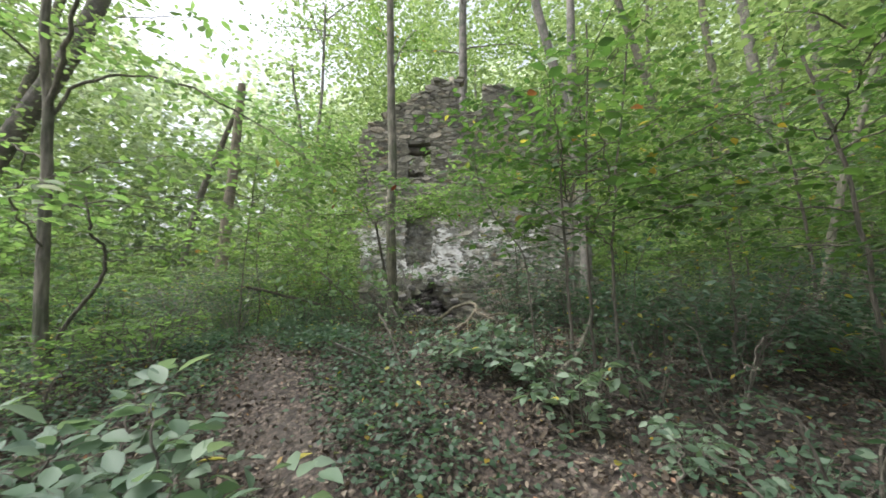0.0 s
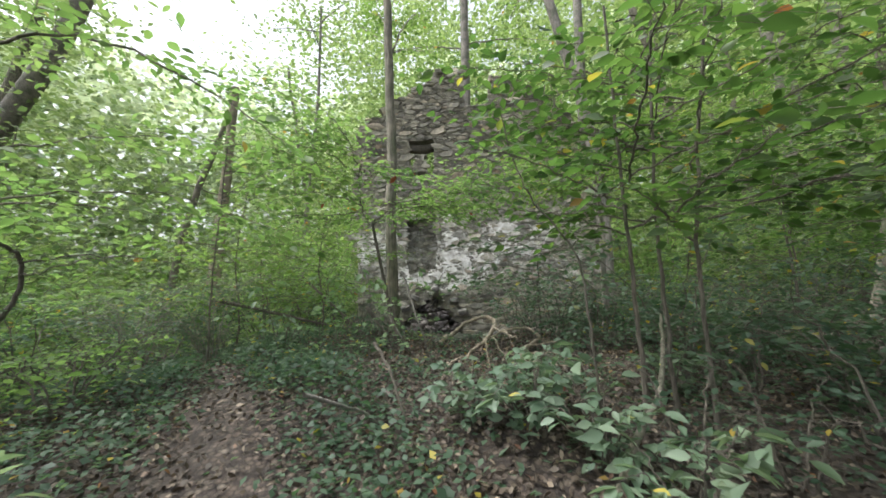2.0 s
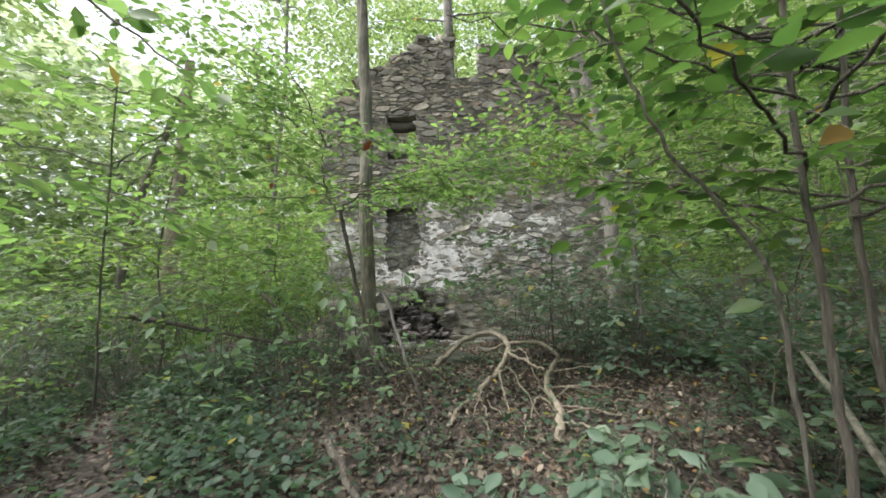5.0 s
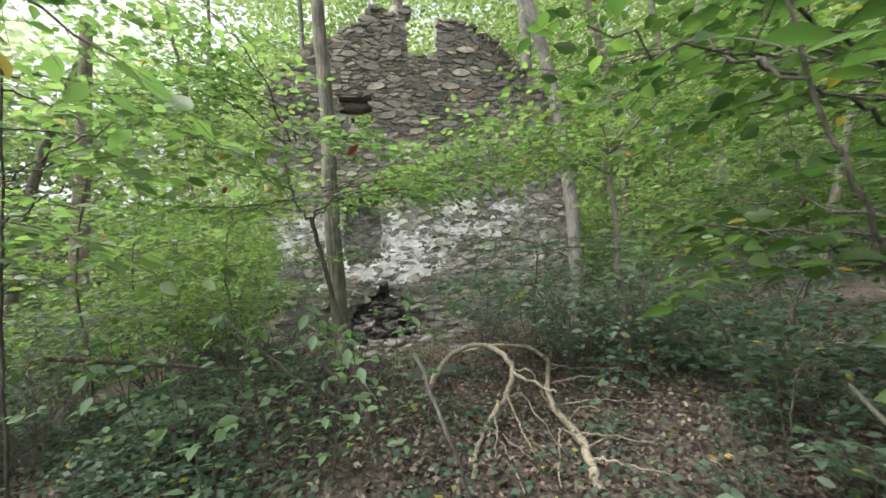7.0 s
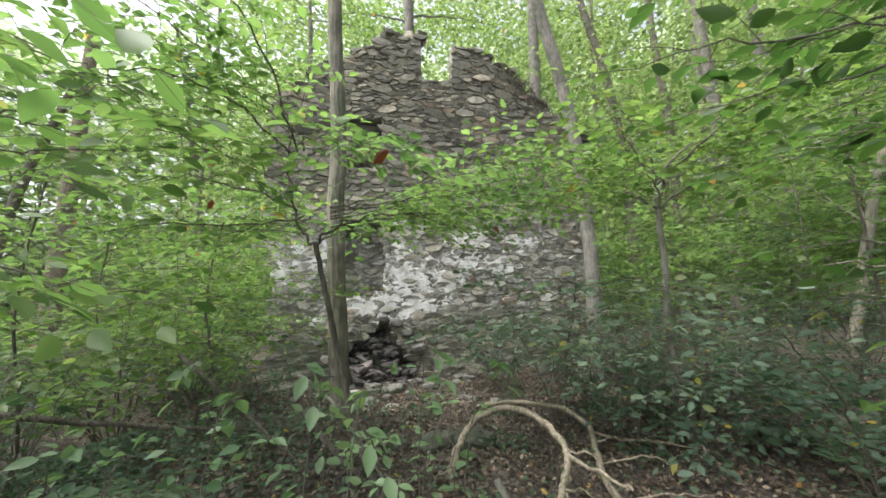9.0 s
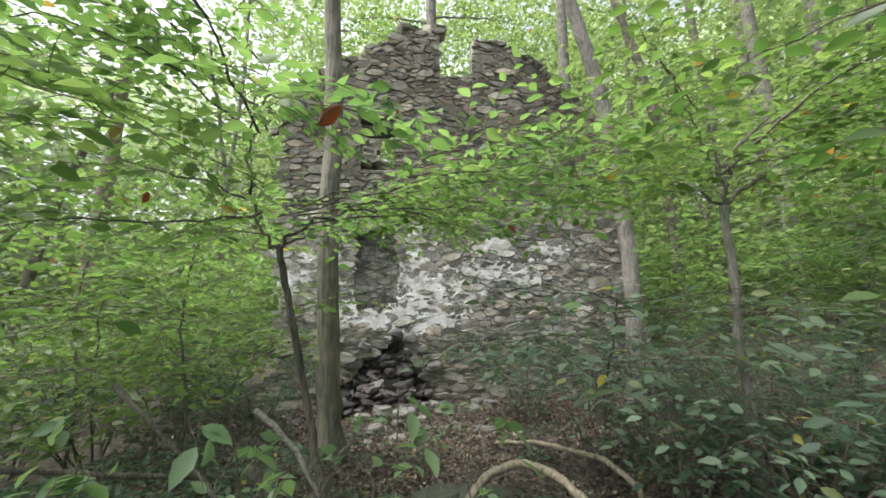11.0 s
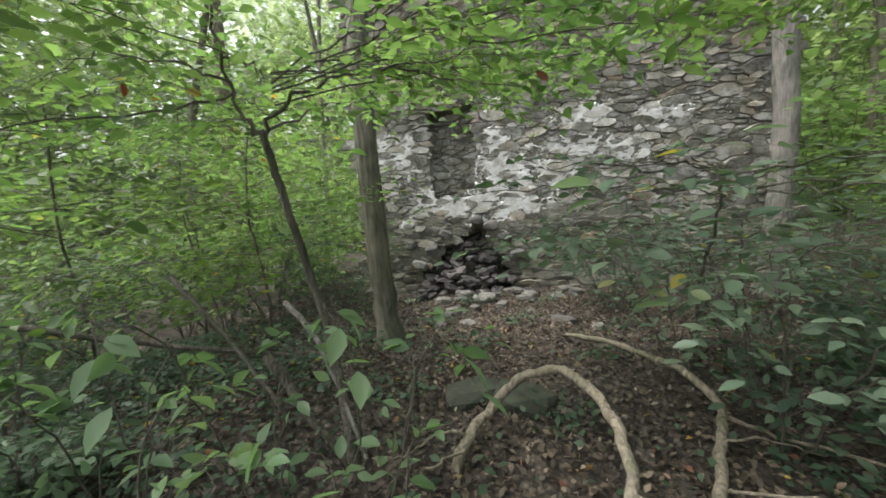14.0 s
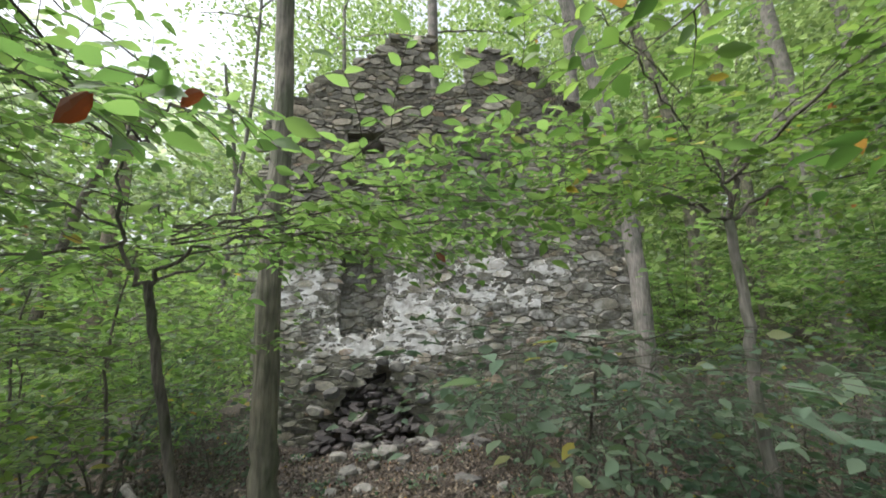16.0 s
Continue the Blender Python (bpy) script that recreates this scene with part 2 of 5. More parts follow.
def fast_mesh(name, co, quads, mat, parent=None):
    """A mesh from arrays: co (n, 3) and quads (k, 4)."""
    me = bpy.data.meshes.new(name)
    me.vertices.add(len(co))
    me.vertices.foreach_set("co", np.asarray(co, dtype=np.float32).ravel())
    me.loops.add(quads.size)
    me.loops.foreach_set("vertex_index", quads.astype(np.int32).ravel())
    me.polygons.add(len(quads))
    me.polygons.foreach_set("loop_start", np.arange(0, quads.size, 4, dtype=np.int32))
    me.polygons.foreach_set("loop_total", np.full(len(quads), 4, dtype=np.int32))
    me.update(calc_edges=True)
    me.materials.append(mat)
    ob = new(name, me)
    ob.parent = parent
    return ob


def empty(name, at=(0, 0, 0)):
    ob = new(name)
    ob.location = at
    ob.empty_display_size = 0.1
    return ob


# outline of a blade: along the midrib, across it, out of its plane
BLADE = np.array([(0, 0, 0), (0.3, 0.25, 0.05), (0.66, 0.24, 0.03), (1, 0, -0.1), (0.66, -0.24, 0.03), (0.3, -0.25, 0.05)])
BLADE_QUADS = np.array([(0, 1, 2, 3), (0, 3, 4, 5)])
OVAL = np.array([(0, 0, 0), (0.2, 0.17, 0.04), (0.5, 0.25, 0.05), (0.8, 0.14, 0.0), (1, 0, -0.1), (0.8, -0.14, 0.0), (0.5, -0.25, 0.05), (0.2, -0.17, 0.04), (0.5, 0, 0)])
BROAD = np.array([(0, 0, 0), (0.2, 0.19, 0.05), (0.48, 0.28, 0.07), (0.8, 0.16, 0.0), (1.05, 0, -0.12), (0.8, -0.16, 0.0), (0.48, -0.28, 0.07), (0.2, -0.19, 0.05), (0.5, 0, -0.01)])
BROAD_QUADS = np.array([(0, 1, 2, 8), (8, 2, 3, 4), (8, 4, 5, 6), (0, 8, 6, 7)])
CHIP = np.array([(0, 0, 0), (0.45, 0.32, 0.06), (1, 0, -0.05), (0.45, -0.32, 0.06)])
CHIP_QUADS = np.array([(0, 3, 2, 1)])


def unit(a):
    return a / np.maximum(np.linalg.norm(a, axis=-1, keepdims=True), 1e-6)


def leaves(name, pos, way, up, size, mat, parent=None, fine=True):
    """All blades of one crown: pos, way (midrib) and up are (n, 3), size is (n,)."""
    pos, way, up, size = (np.asarray(a, dtype=float) for a in (pos, way, up, size))
    way = unit(way)
    side = unit(np.cross(up, way))
    nor = np.cross(way, side)
    tpl, quads = {"broad": (BROAD, BROAD_QUADS), "kite": (BLADE, BLADE_QUADS), True: (OVAL, BROAD_QUADS), False: (CHIP, CHIP_QUADS)}[fine]
    co = pos[:, None] + size[:, None, None] * (tpl[None, :, 0, None] * way[:, None] + tpl[None, :, 1, None] * side[:, None] + tpl[None, :, 2, None] * nor[:, None])
    idx = quads[None] + (np.arange(len(pos)) * len(tpl))[:, None, None]
    return fast_mesh(name, co.reshape(-1, 3), idx.reshape(-1, 4), mat, parent)


def tube_arrays(points, radii, sides=6):
    """A bent, tapering tube through the points, as vertices and quads."""
    pts = np.asarray(points, dtype=float)
    tan = unit(np.gradient(pts, axis=0))
    ref = np.array((0.31, 0.95, 0.05)) if abs(tan[0][1]) < 0.9 else np.array((1.0, 0.1, 0.0))
    a = unit(np.cross(tan, ref))
    b = np.cross(tan, a)
    ang = np.arange(sides) * 2 * np.pi / sides
    co = pts[:, None] + np.asarray(radii)[:, None, None] * (np.cos(ang)[None, :, None] * a[:, None] + np.sin(ang)[None, :, None] * b[:, None])
    n = len(pts)
    i, j = np.meshgrid(np.arange(n - 1), np.arange(sides), indexing="ij")
    k = (j + 1) % sides
    quads = np.stack([i * sides + j, i * sides + k, (i + 1) * sides + k, (i + 1) * sides + j], -1).reshape(-1, 4)
    return co.reshape(-1, 3), quads


def tubes(name, runs, mat, parent=None, sides=6):
    """Several tubes in one mesh; runs are (points, radii)."""
    cos, qs, n = [], [], 0
    for pts, rad in runs:
        c, q = tube_arrays(pts, rad, sides)
        cos.append(c)
        qs.append(q + n)
        n += len(c)
    ob = fast_mesh(name, np.concatenate(cos), np.concatenate(qs), mat, parent)
    ob.data.polygons.foreach_set("use_smooth", [True] * len(ob.data.polygons))
    return ob


def bend(points, per=5, wobble=0.0, rng=None):
    """A smooth line through the points (Catmull-Rom), a little crooked."""
    p = np.asarray(points, dtype=float)
    p = np.vstack([2 * p[0] - p[1], p, 2 * p[-1] - p[-2]])
    out = []
    for i in range(1, len(p) - 2):
        for t in np.linspace(0, 1, per, endpoint=False):
            out.append(0.5 * (2 * p[i] + (p[i + 1] - p[i - 1]) * t + (2 * p[i - 1] - 5 * p[i] + 4 * p[i + 1] - p[i + 2]) * t * t + (3 * p[i] - p[i - 1] - 3 * p[i + 1] + p[i + 2]) * t ** 3))
    out.append(p[-2])
    out = np.array(out)
    if wobble and rng is not None:
        out[1:-1] += rng.normal(0, wobble, (len(out) - 2, 3))
    return out


def walkway(pos):
    """How far places lie from the line that a walker's head takes along the path."""
    line = np.array([(0.9, -12.0, 1.5), (0.6, -9.2, 1.6), (-0.1, -8.0, 2.1), (0.2, -7.2, 2.2), (0.8, -6.6, 2.3)])
    best = np.full(len(pos), 99.0)
    for a, b in zip(line[:-1], line[1:]):
        t = np.clip(((pos - a) @ (b - a)) / ((b - a) @ (b - a)), 0, 1)
        best = np.minimum(best, np.linalg.norm(pos - a - t[:, None] * (b - a), axis=1))
    return best


class Crown:
    """Collects twigs and blades of one plant."""

    def __init__(self, seed):
        self.rng = np.random.default_rng(seed)
        self.pos, self.way, self.up, self.size, self.runs, self.mains = [], [], [], [], [], []

    def twig(self, start, way, length, leaf, step, droop=0.25, flat=0.25, first=0.15):
        r = self.rng
        n = max(3, int(length / step))
        t = np.linspace(0, 1, n)
        way = np.asarray(way) / np.linalg.norm(way)
        side = np.cross((0, 0, 1), way)
        side = side / max(np.linalg.norm(side), 1e-6)
        curve = r.normal(0, 0.12)
        pts = np.asarray(start) + np.outer(t * length, way) + np.outer(t * t * length * curve, side)
        pts[:, 2] -= droop * length * t * t * r.uniform(0.4, 1.3)
        rad = np.linspace(0.0024, 0.001, n) * (0.6 + length)
        self.runs.append((pts[:: max(1, n // 5)], rad[:: max(1, n // 5)]))
        keep = t > first
        m = keep.sum()
        sgn = np.where(np.arange(m) % 2 == 0, 1.0, -1.0)
        ang = sgn * r.uniform(0.6, 1.25, m)
        w = np.outer(np.cos(ang), way) + np.outer(np.sin(ang), side)
        w[:, 2] -= r.uniform(0.0, 0.5, m) * droop * 2
        self.pos.append(pts[keep])
        self.way.append(w)
        self.up.append(np.array((0, 0, 1.0)) + r.normal(0, flat, (m, 3)))
        self.size.append(leaf * r.uniform(0.6, 1.2, m))
        return pts, side

    def limb(self, pts, r0, leaf=0.09, step=0.05, every=0.13, reach=0.55, first=0.25, droop=0.25, flat=0.3, fork=1):
        """A limb along pts with twigs on both sides."""
        r = self.rng
        pts = bend(pts, 6, 0.012, r)
        seg = np.linalg.norm(np.diff(pts, axis=0), axis=1)
        s = np.concatenate([[0], np.cumsum(seg)])
        total = s[-1]
        self.mains.append((pts, np.linspace(r0, max(0.002, r0 * 0.25), len(pts))))
        d, sgn = first * total, 1
        while d < total:
            i = min(np.searchsorted(s, d), len(pts) - 1)
            p = pts[i - 1] + (pts[i] - pts[i - 1]) * ((d - s[i - 1]) / max(seg[i - 1], 1e-6))
            t = pts[i] - pts[i - 1]
            t = t / np.linalg.norm(t)
            side = np.cross((0, 0, 1), t)
            side = side / max(np.linalg.norm(side), 1e-3)
            k = r.uniform(0.5, 1.1)
            w = t * math.cos(k) + side * sgn * math.sin(k) + np.array((0, 0, r.normal(0.03, 0.3)))
            ln = reach * r.uniform(0.5, 1.15) * (1.1 - 0.5 * d / total)
            q, across = self.twig(p, w, ln, leaf, step, droop, flat)
            for g in range(fork):
                k = 1 if (g + sgn) % 2 else -1
                self.twig(q[int(len(q) * r.uniform(0.25, 0.6))], unit(w) + across * k * r.uniform(0.5, 1.2) + (0, 0, r.normal(0, 0.15)), ln * r.uniform(0.45, 0.75), leaf * 0.9, step, droop, flat, 0.1)
            sgn = -sgn
            d += every * r.uniform(0.6, 1.4)
        self.twig(pts[-1], pts[-1] - pts[-2], reach * 0.7, leaf, step, droop, flat, 0.0)

    def build(self, parent, leaf_mat, bark_mat, name="crown", fine=True, limbs="branch", sides=3, world_space=False):
        if world_space:
            self.runs = [q for q in self.runs if walkway(np.asarray(q[0])).min() > 0.7]
            self.mains = [q for q in self.mains if walkway(np.asarray(q[0])).min() > 0.5]
        if limbs:
            for run in self.mains:
                tubes(limbs, [run], bark_mat, parent, 6)
        else:
            self.runs = self.runs[::4] + self.mains
        tagged(tubes("twigwork", self.runs, bark_mat, parent, sides), kind="stuff")
        pos, way, up, size = (np.concatenate(a) for a in (self.pos, self.way, self.up, self.size))
        if world_space:
            keep = walkway(pos) > 0.8
            pos, way, up, size = pos[keep], way[keep], up[keep], size[keep]
        return tagged(leaves(name, pos, way, up, size, leaf_mat, parent, fine), kind="stuff")


def sstep(a, b, x):
    t = np.clip((x - a) / (b - a), 0, 1)
    return t * t * (3 - 2 * t)


def height(x, y):
    """The lie of the land: a low rise before the ruin, a dip along the path, a valley beyond it."""
    x, y = np.asarray(x, dtype=float), np.asarray(y, dtype=float)
    h = 0.75 * sstep(-10.5, -7.0, y) - 0.3 * sstep(-4.5, -1.0, y) + 0.15 * np.exp(-((x + 0.3) / 2) ** 2 - ((y + 4) / 2) ** 2)
    h = h - 0.5 * sstep(-1.8, -6.0, x) - 2.2 * sstep(-6, -22, x) + 9 * sstep(-28, -90, x)
    h = h + 1.6 * sstep(4, 24, x) + 5 * sstep(12, 80, y) * sstep(-40, 10, x)
    h = h + 0.05 * np.sin(1.3 * x + 0.7 * y) + 0.035 * np.sin(2.9 * x - 2.1 * y + 1) + 0.02 * np.sin(6.1 * x + 4.7 * y)
    return h


def on_ground(x, y, dz=0.0):
    return (float(x), float(y), float(height(x, y)) + dz)


# ---------------------------------------------------------------- ground
def build_ground():
    near = np.arange(-16, 16.01, 0.2)
    far = np.array([20, 26, 34, 45, 60, 80, 110, 160, 240, 400, 700.0])
    xs = np.concatenate([-far[::-1], near, far])
    ys = np.concatenate([-far[::-1], near, far]) - 4
    gx, gy = np.meshgrid(xs, ys, indexing="ij")
    gz = height(gx, gy)
    co = np.stack([gx, gy, gz], -1).reshape(-1, 3)
    nx, ny = len(xs), len(ys)
    i, j = np.meshgrid(np.arange(nx - 1), np.arange(ny - 1), indexing="ij")
    q = np.stack([i * ny + j, (i + 1) * ny + j, (i + 1) * ny + j + 1, i * ny + j + 1], -1).reshape(-1, 4)
    g = fast_mesh("ground", co, q, GROUND)
    g.data.polygons.foreach_set("use_smooth", [True] * len(g.data.polygons))
    tagged(g, "uneven forest floor of bare soil and brown leaf litter", "ground", kind="structure")


build_ground()


# ---------------------------------------------------------------- the ruin
LEFT, RIGHT, THICK = -2.15, 4.72, 0.5
SLOT = (0.93, 1.66, 6.87)
WINDOW = (-0.7, 0.06, 4.86, 5.95)
NICHE = (-0.76, 0.06, 2.16, 3.68)


def roofline(x):
    """The broken top of the gable wall, stepped by its stones."""
    left = 6.3 + (x - LEFT) * 0.71
    right = 7.95 - (x - 1.95) * 0.8
    top = np.minimum(np.minimum(left, right), np.where(x < SLOT[0], 7.9, 7.75))
    top = np.round(top / 0.13) * 0.13 + 0.07 * np.sin(9 * x) + 0.05 * np.sin(23 * x + 1)
    return np.where((x > SLOT[0]) & (x < SLOT[1]), SLOT[2] + 0.03 * np.sin(14 * x), top)


def hole_edge(x, z):
    """Inside the broken-out hole at the wall's foot: ragged, running up to a point."""
    rag = 0.14 * noise.noise((x * 4, 1.7, z * 4)) + 0.08 * noise.noise((x * 11, 5, z * 11))
    middle = -0.2 + 0.22 * max(0.0, z - 0.7)
    return abs(x - middle) < 0.84 * (1.72 - max(z, 0.75)) / 0.97 + rag and z < 1.72


def wall_depth(x, z):
    """None where the wall is missing, else how far its face lies back."""
    if z > roofline(x) or x < LEFT + 0.04 * math.sin(6 * z) or x > RIGHT + 0.04 * math.sin(5 * z):
        return None
    if WINDOW[0] < x < WINDOW[1] and WINDOW[2] < z < WINDOW[3]:
        return None
    sag = 0.12 * math.sin(4 * (x + 0.8)) + 0.06 * math.sin(17 * x)
    if NICHE[0] + 0.03 * math.sin(9 * z) < x < NICHE[1] + 0.03 * math.sin(7 * z) and NICHE[2] + 0.08 - sag < z < NICHE[3]:
        return 0.3
    if hole_edge(x, z):
        return 0.24 + 0.12 * noise.noise((x * 3, 8, z * 3))
    return 0.0


def core(name, depth, y0, thick, parent, x0, x1, z0, z1, cell=0.09, mat=None):
    """Mortar core as a field of cells, each set back by depth(x, z), or open."""
    xs, zs = np.arange(x0, x1, cell), np.arange(z0, z1, cell)
    grid = {}
    for i, x in enumerate(xs):
        for k, z in enumerate(zs):
            grid[i, k] = depth(x + cell / 2, z + cell / 2)
    verts, faces, seen = [], [], {}

    def vid(i, y, k):
        key = (i, round(y, 4), k)
        if key not in seen:
            seen[key] = len(verts)
            verts.append((x0 + i * cell, y, z0 + k * cell))
        return seen[key]

    for (i, k), d in grid.items():
        if d is None:
            continue
        f, b = y0 + 0.014 + d, y0 + thick
        faces.append([vid(i, f, k), vid(i + 1, f, k), vid(i + 1, f, k + 1), vid(i, f, k + 1)])
        faces.append([vid(i, b, k), vid(i, b, k + 1), vid(i + 1, b, k + 1), vid(i + 1, b, k)])
        for di, dk, e in ((-1, 0, ((i, k + 1), (i, k))), (1, 0, ((i + 1, k), (i + 1, k + 1))), (0, -1, ((i, k), (i + 1, k))), (0, 1, ((i + 1, k + 1), (i, k + 1)))):
            o = grid.get((i + di, k + dk))
            g = b if o is None else y0 + 0.014 + o
            if g > f + 0.001:
                (a0, c0), (a1, c1) = e
                faces.append([vid(a0, f, c0), vid(a0, g, c0), vid(a1, g, c1), vid(a1, f, c1)])
    return link_mesh(name, verts, faces, mat or MORTAR, parent)


def stone_shape(rng):
    """One rough split stone in a unit box, its broken face towards -y."""
    n = rng.choice((6, 7, 8))
    k0 = [rng.uniform(0.8, 1.08) for _ in range(n)]
    a0 = [2 * math.pi * (q + rng.uniform(-0.3, 0.3)) / n for q in range(n)]
    slope = rng.uniform(-0.25, 0.25), rng.uniform(-0.35, 0.35)
    rings = []
    for y, s in ((0.5, 0.98), (-0.25, 1.0), (-0.46, rng.uniform(0.76, 0.94))):
        ring = []
        for q in range(n):
            c, si = math.cos(a0[q]), math.sin(a0[q])
            k = min(0.5 / max(abs(c), abs(si)), 0.67) * k0[q] * s * rng.uniform(0.94, 1.06)
            ring.append((c * k, y + rng.uniform(-0.05, 0.05) + (0 if y > 0 else slope[0] * c * k + slope[1] * si * k), si * k))
        rings.append(ring)
    verts = [v for r in rings for v in r]
    verts.append((rng.uniform(-0.2, 0.2), -0.5 + rng.uniform(-0.08, 0.08), rng.uniform(-0.2, 0.2)))
    faces = [[a * n + (q + 1) % n, a * n + q, (a + 1) * n + q, (a + 1) * n + (q + 1) % n] for a in range(2) for q in range(n)]
    faces += [[2 * n + (q + 1) % n, 2 * n + q, 3 * n] for q in range(n)]
    return verts, faces


FLAT = 2.3


def pack_stones(depth, x0, x1, z0, z1, seed, middle=0.064):
    """Random rubble: stones of mixed size thrown into the face, the largest first, each grown until it meets its neighbours.

    Gives (outline as a list of (x, z), centre x, centre z, set back)."""
    rng = random.Random(seed)
    area = (x1 - x0) * (z1 - z0) * FLAT
    radii, total = [], 0.0
    while total < 0.74 * area:
        r = min(0.24, max(0.034, rng.lognormvariate(math.log(middle), 0.55)))
        radii.append(r)
        total += math.pi * r * r
    radii.sort(reverse=True)
    cell, bins, sites = 0.3, collections.defaultdict(list), []

    def about(x, q, ring):
        i, j = int(x // cell), int(q // cell)
        return [k for di in range(-ring, ring + 1) for dj in range(-ring, ring + 1) for k in bins[i + di, j + dj]]

    for r in radii:
        for _ in range(26):
            x, q = rng.uniform(x0, x1), rng.uniform(z0, z1) * FLAT
            if all(math.hypot(x - sites[k][0], q - sites[k][1]) > 0.93 * (r + sites[k][2]) for k in about(x, q, 2)):
                bins[int(x // cell), int(q // cell)].append(len(sites))
                sites.append((x, q, r))
                break
    out = []
    for k, (x, q, r) in enumerate(sites):
        d = depth(x, q / FLAT)
        if d is None:
            continue
        e = 1.7 * r
        poly = [(x - e, q - e), (x + e, q - e), (x + e, q + e), (x - e, q + e)]
        for o in about(x, q, 2):
            if o == k:
                continue
            ox, oq, orr = sites[o]
            nx, nq = ox - x, oq - q
            lim = (ox * ox + oq * oq - orr * orr - x * x - q * q + r * r) / 2
            val = [p[0] * nx + p[1] * nq - lim for p in poly]
            if max(val) <= 0:
                continue
            cut = []
            for i in range(len(poly)):
                a, b, va, vb = poly[i - 1], poly[i], val[i - 1], val[i]
                if (va < 0) != (vb < 0):
                    t = va / (va - vb)
                    cut.append((a[0] + (b[0] - a[0]) * t, a[1] + (b[1] - a[1]) * t))
                if vb <= 0:
                    cut.append(b)
            poly = cut
            if len(poly) < 3:
                break
        if len(poly) < 3:
            continue
        poly = [(p[0], p[1] / FLAT) for p in poly]
        cx, cz = sum(p[0] for p in poly) / len(poly), sum(p[1] for p in poly) / len(poly)
        out.append((poly, cx, cz, d))
    return out, rng


def stone_block(poly, cx, cz, rng, fine):
    """One stone about its own centre: outline, worn shoulder and a broken, tilted face."""
    wide = max(p[0] for p in poly) - min(p[0] for p in poly)
    high = max(p[1] for p in poly) - min(p[1] for p in poly)
    joint = 0.002 + 0.014 * rng.random() ** 2
    sx, sz = max(0.6, 1 - 2 * joint / max(wide, 0.02)), max(0.6, 1 - 2 * joint / max(high, 0.02))
    ring = [((p[0] - cx) * sx + rng.uniform(-0.012, 0.012), (p[1] - cz) * sz + rng.uniform(-0.008, 0.008)) for p in poly]
    turn = rng.gauss(0, 0.09)
    ring = [(x * math.cos(turn) - z * math.sin(turn), x * math.sin(turn) + z * math.cos(turn)) for x, z in ring]
    keep = [ring[0]]
    for p in ring[1:]:
        if math.hypot(p[0] - keep[-1][0], p[1] - keep[-1][1]) > 0.018:
            keep.append(p)
    ring = keep
    if len(ring) < 3:
        return None
    if fine:
        cut = rng.uniform(0.08, 0.2)
        ring = [q for i in range(len(ring)) for q in ((ring[i - 1][0] + (ring[i][0] - ring[i - 1][0]) * (1 - cut), ring[i - 1][1] + (ring[i][1] - ring[i - 1][1]) * (1 - cut)), (ring[i][0] + (ring[(i + 1) % len(ring)][0] - ring[i][0]) * cut, ring[i][1] + (ring[(i + 1) % len(ring)][1] - ring[i][1]) * cut))]
    n = len(ring)
    proud = rng.uniform(0.0, 0.034) + 0.02 * min(1.0, wide / 0.4) * rng.random()
    tx, tz = rng.uniform(-0.14, 0.14), rng.uniform(-0.4, 0.2)
    inset = rng.uniform(0.84, 0.96)
    verts = [(x, 0.05, z) for x, z in ring]
    verts += [(x * 0.98, -proud * 0.45, z * 0.98) for x, z in ring]
    verts += [(x * inset, -proud + tx * x + tz * z + rng.uniform(-0.004, 0.004), z * inset) for x, z in ring]
    verts.append((rng.uniform(-0.15, 0.15) * wide, -proud - rng.uniform(-0.006, 0.008), rng.uniform(-0.15, 0.15) * high))
    faces = [[a * n + q, a * n + (q + 1) % n, (a + 1) * n + (q + 1) % n, (a + 1) * n + q] for a in range(2) for q in range(n)]
    faces += [[2 * n + q, 2 * n + (q + 1) % n, 3 * n] for q in range(n)]
    return verts, faces


def joined_stones(packed, rng, y0, fine=False):
    """Stones in one mesh, as vertices and faces."""
    cos, faces = [], []
    for poly, cx, cz, d in packed:
        block = stone_block(poly, cx, cz, rng, fine)
        if block:
            n = len(cos)
            cos.extend((x + cx, y + y0 + d, z + cz) for x, y, z in block[0])
            faces.extend([q + n for q in f] for f in block[1])
    return cos, faces


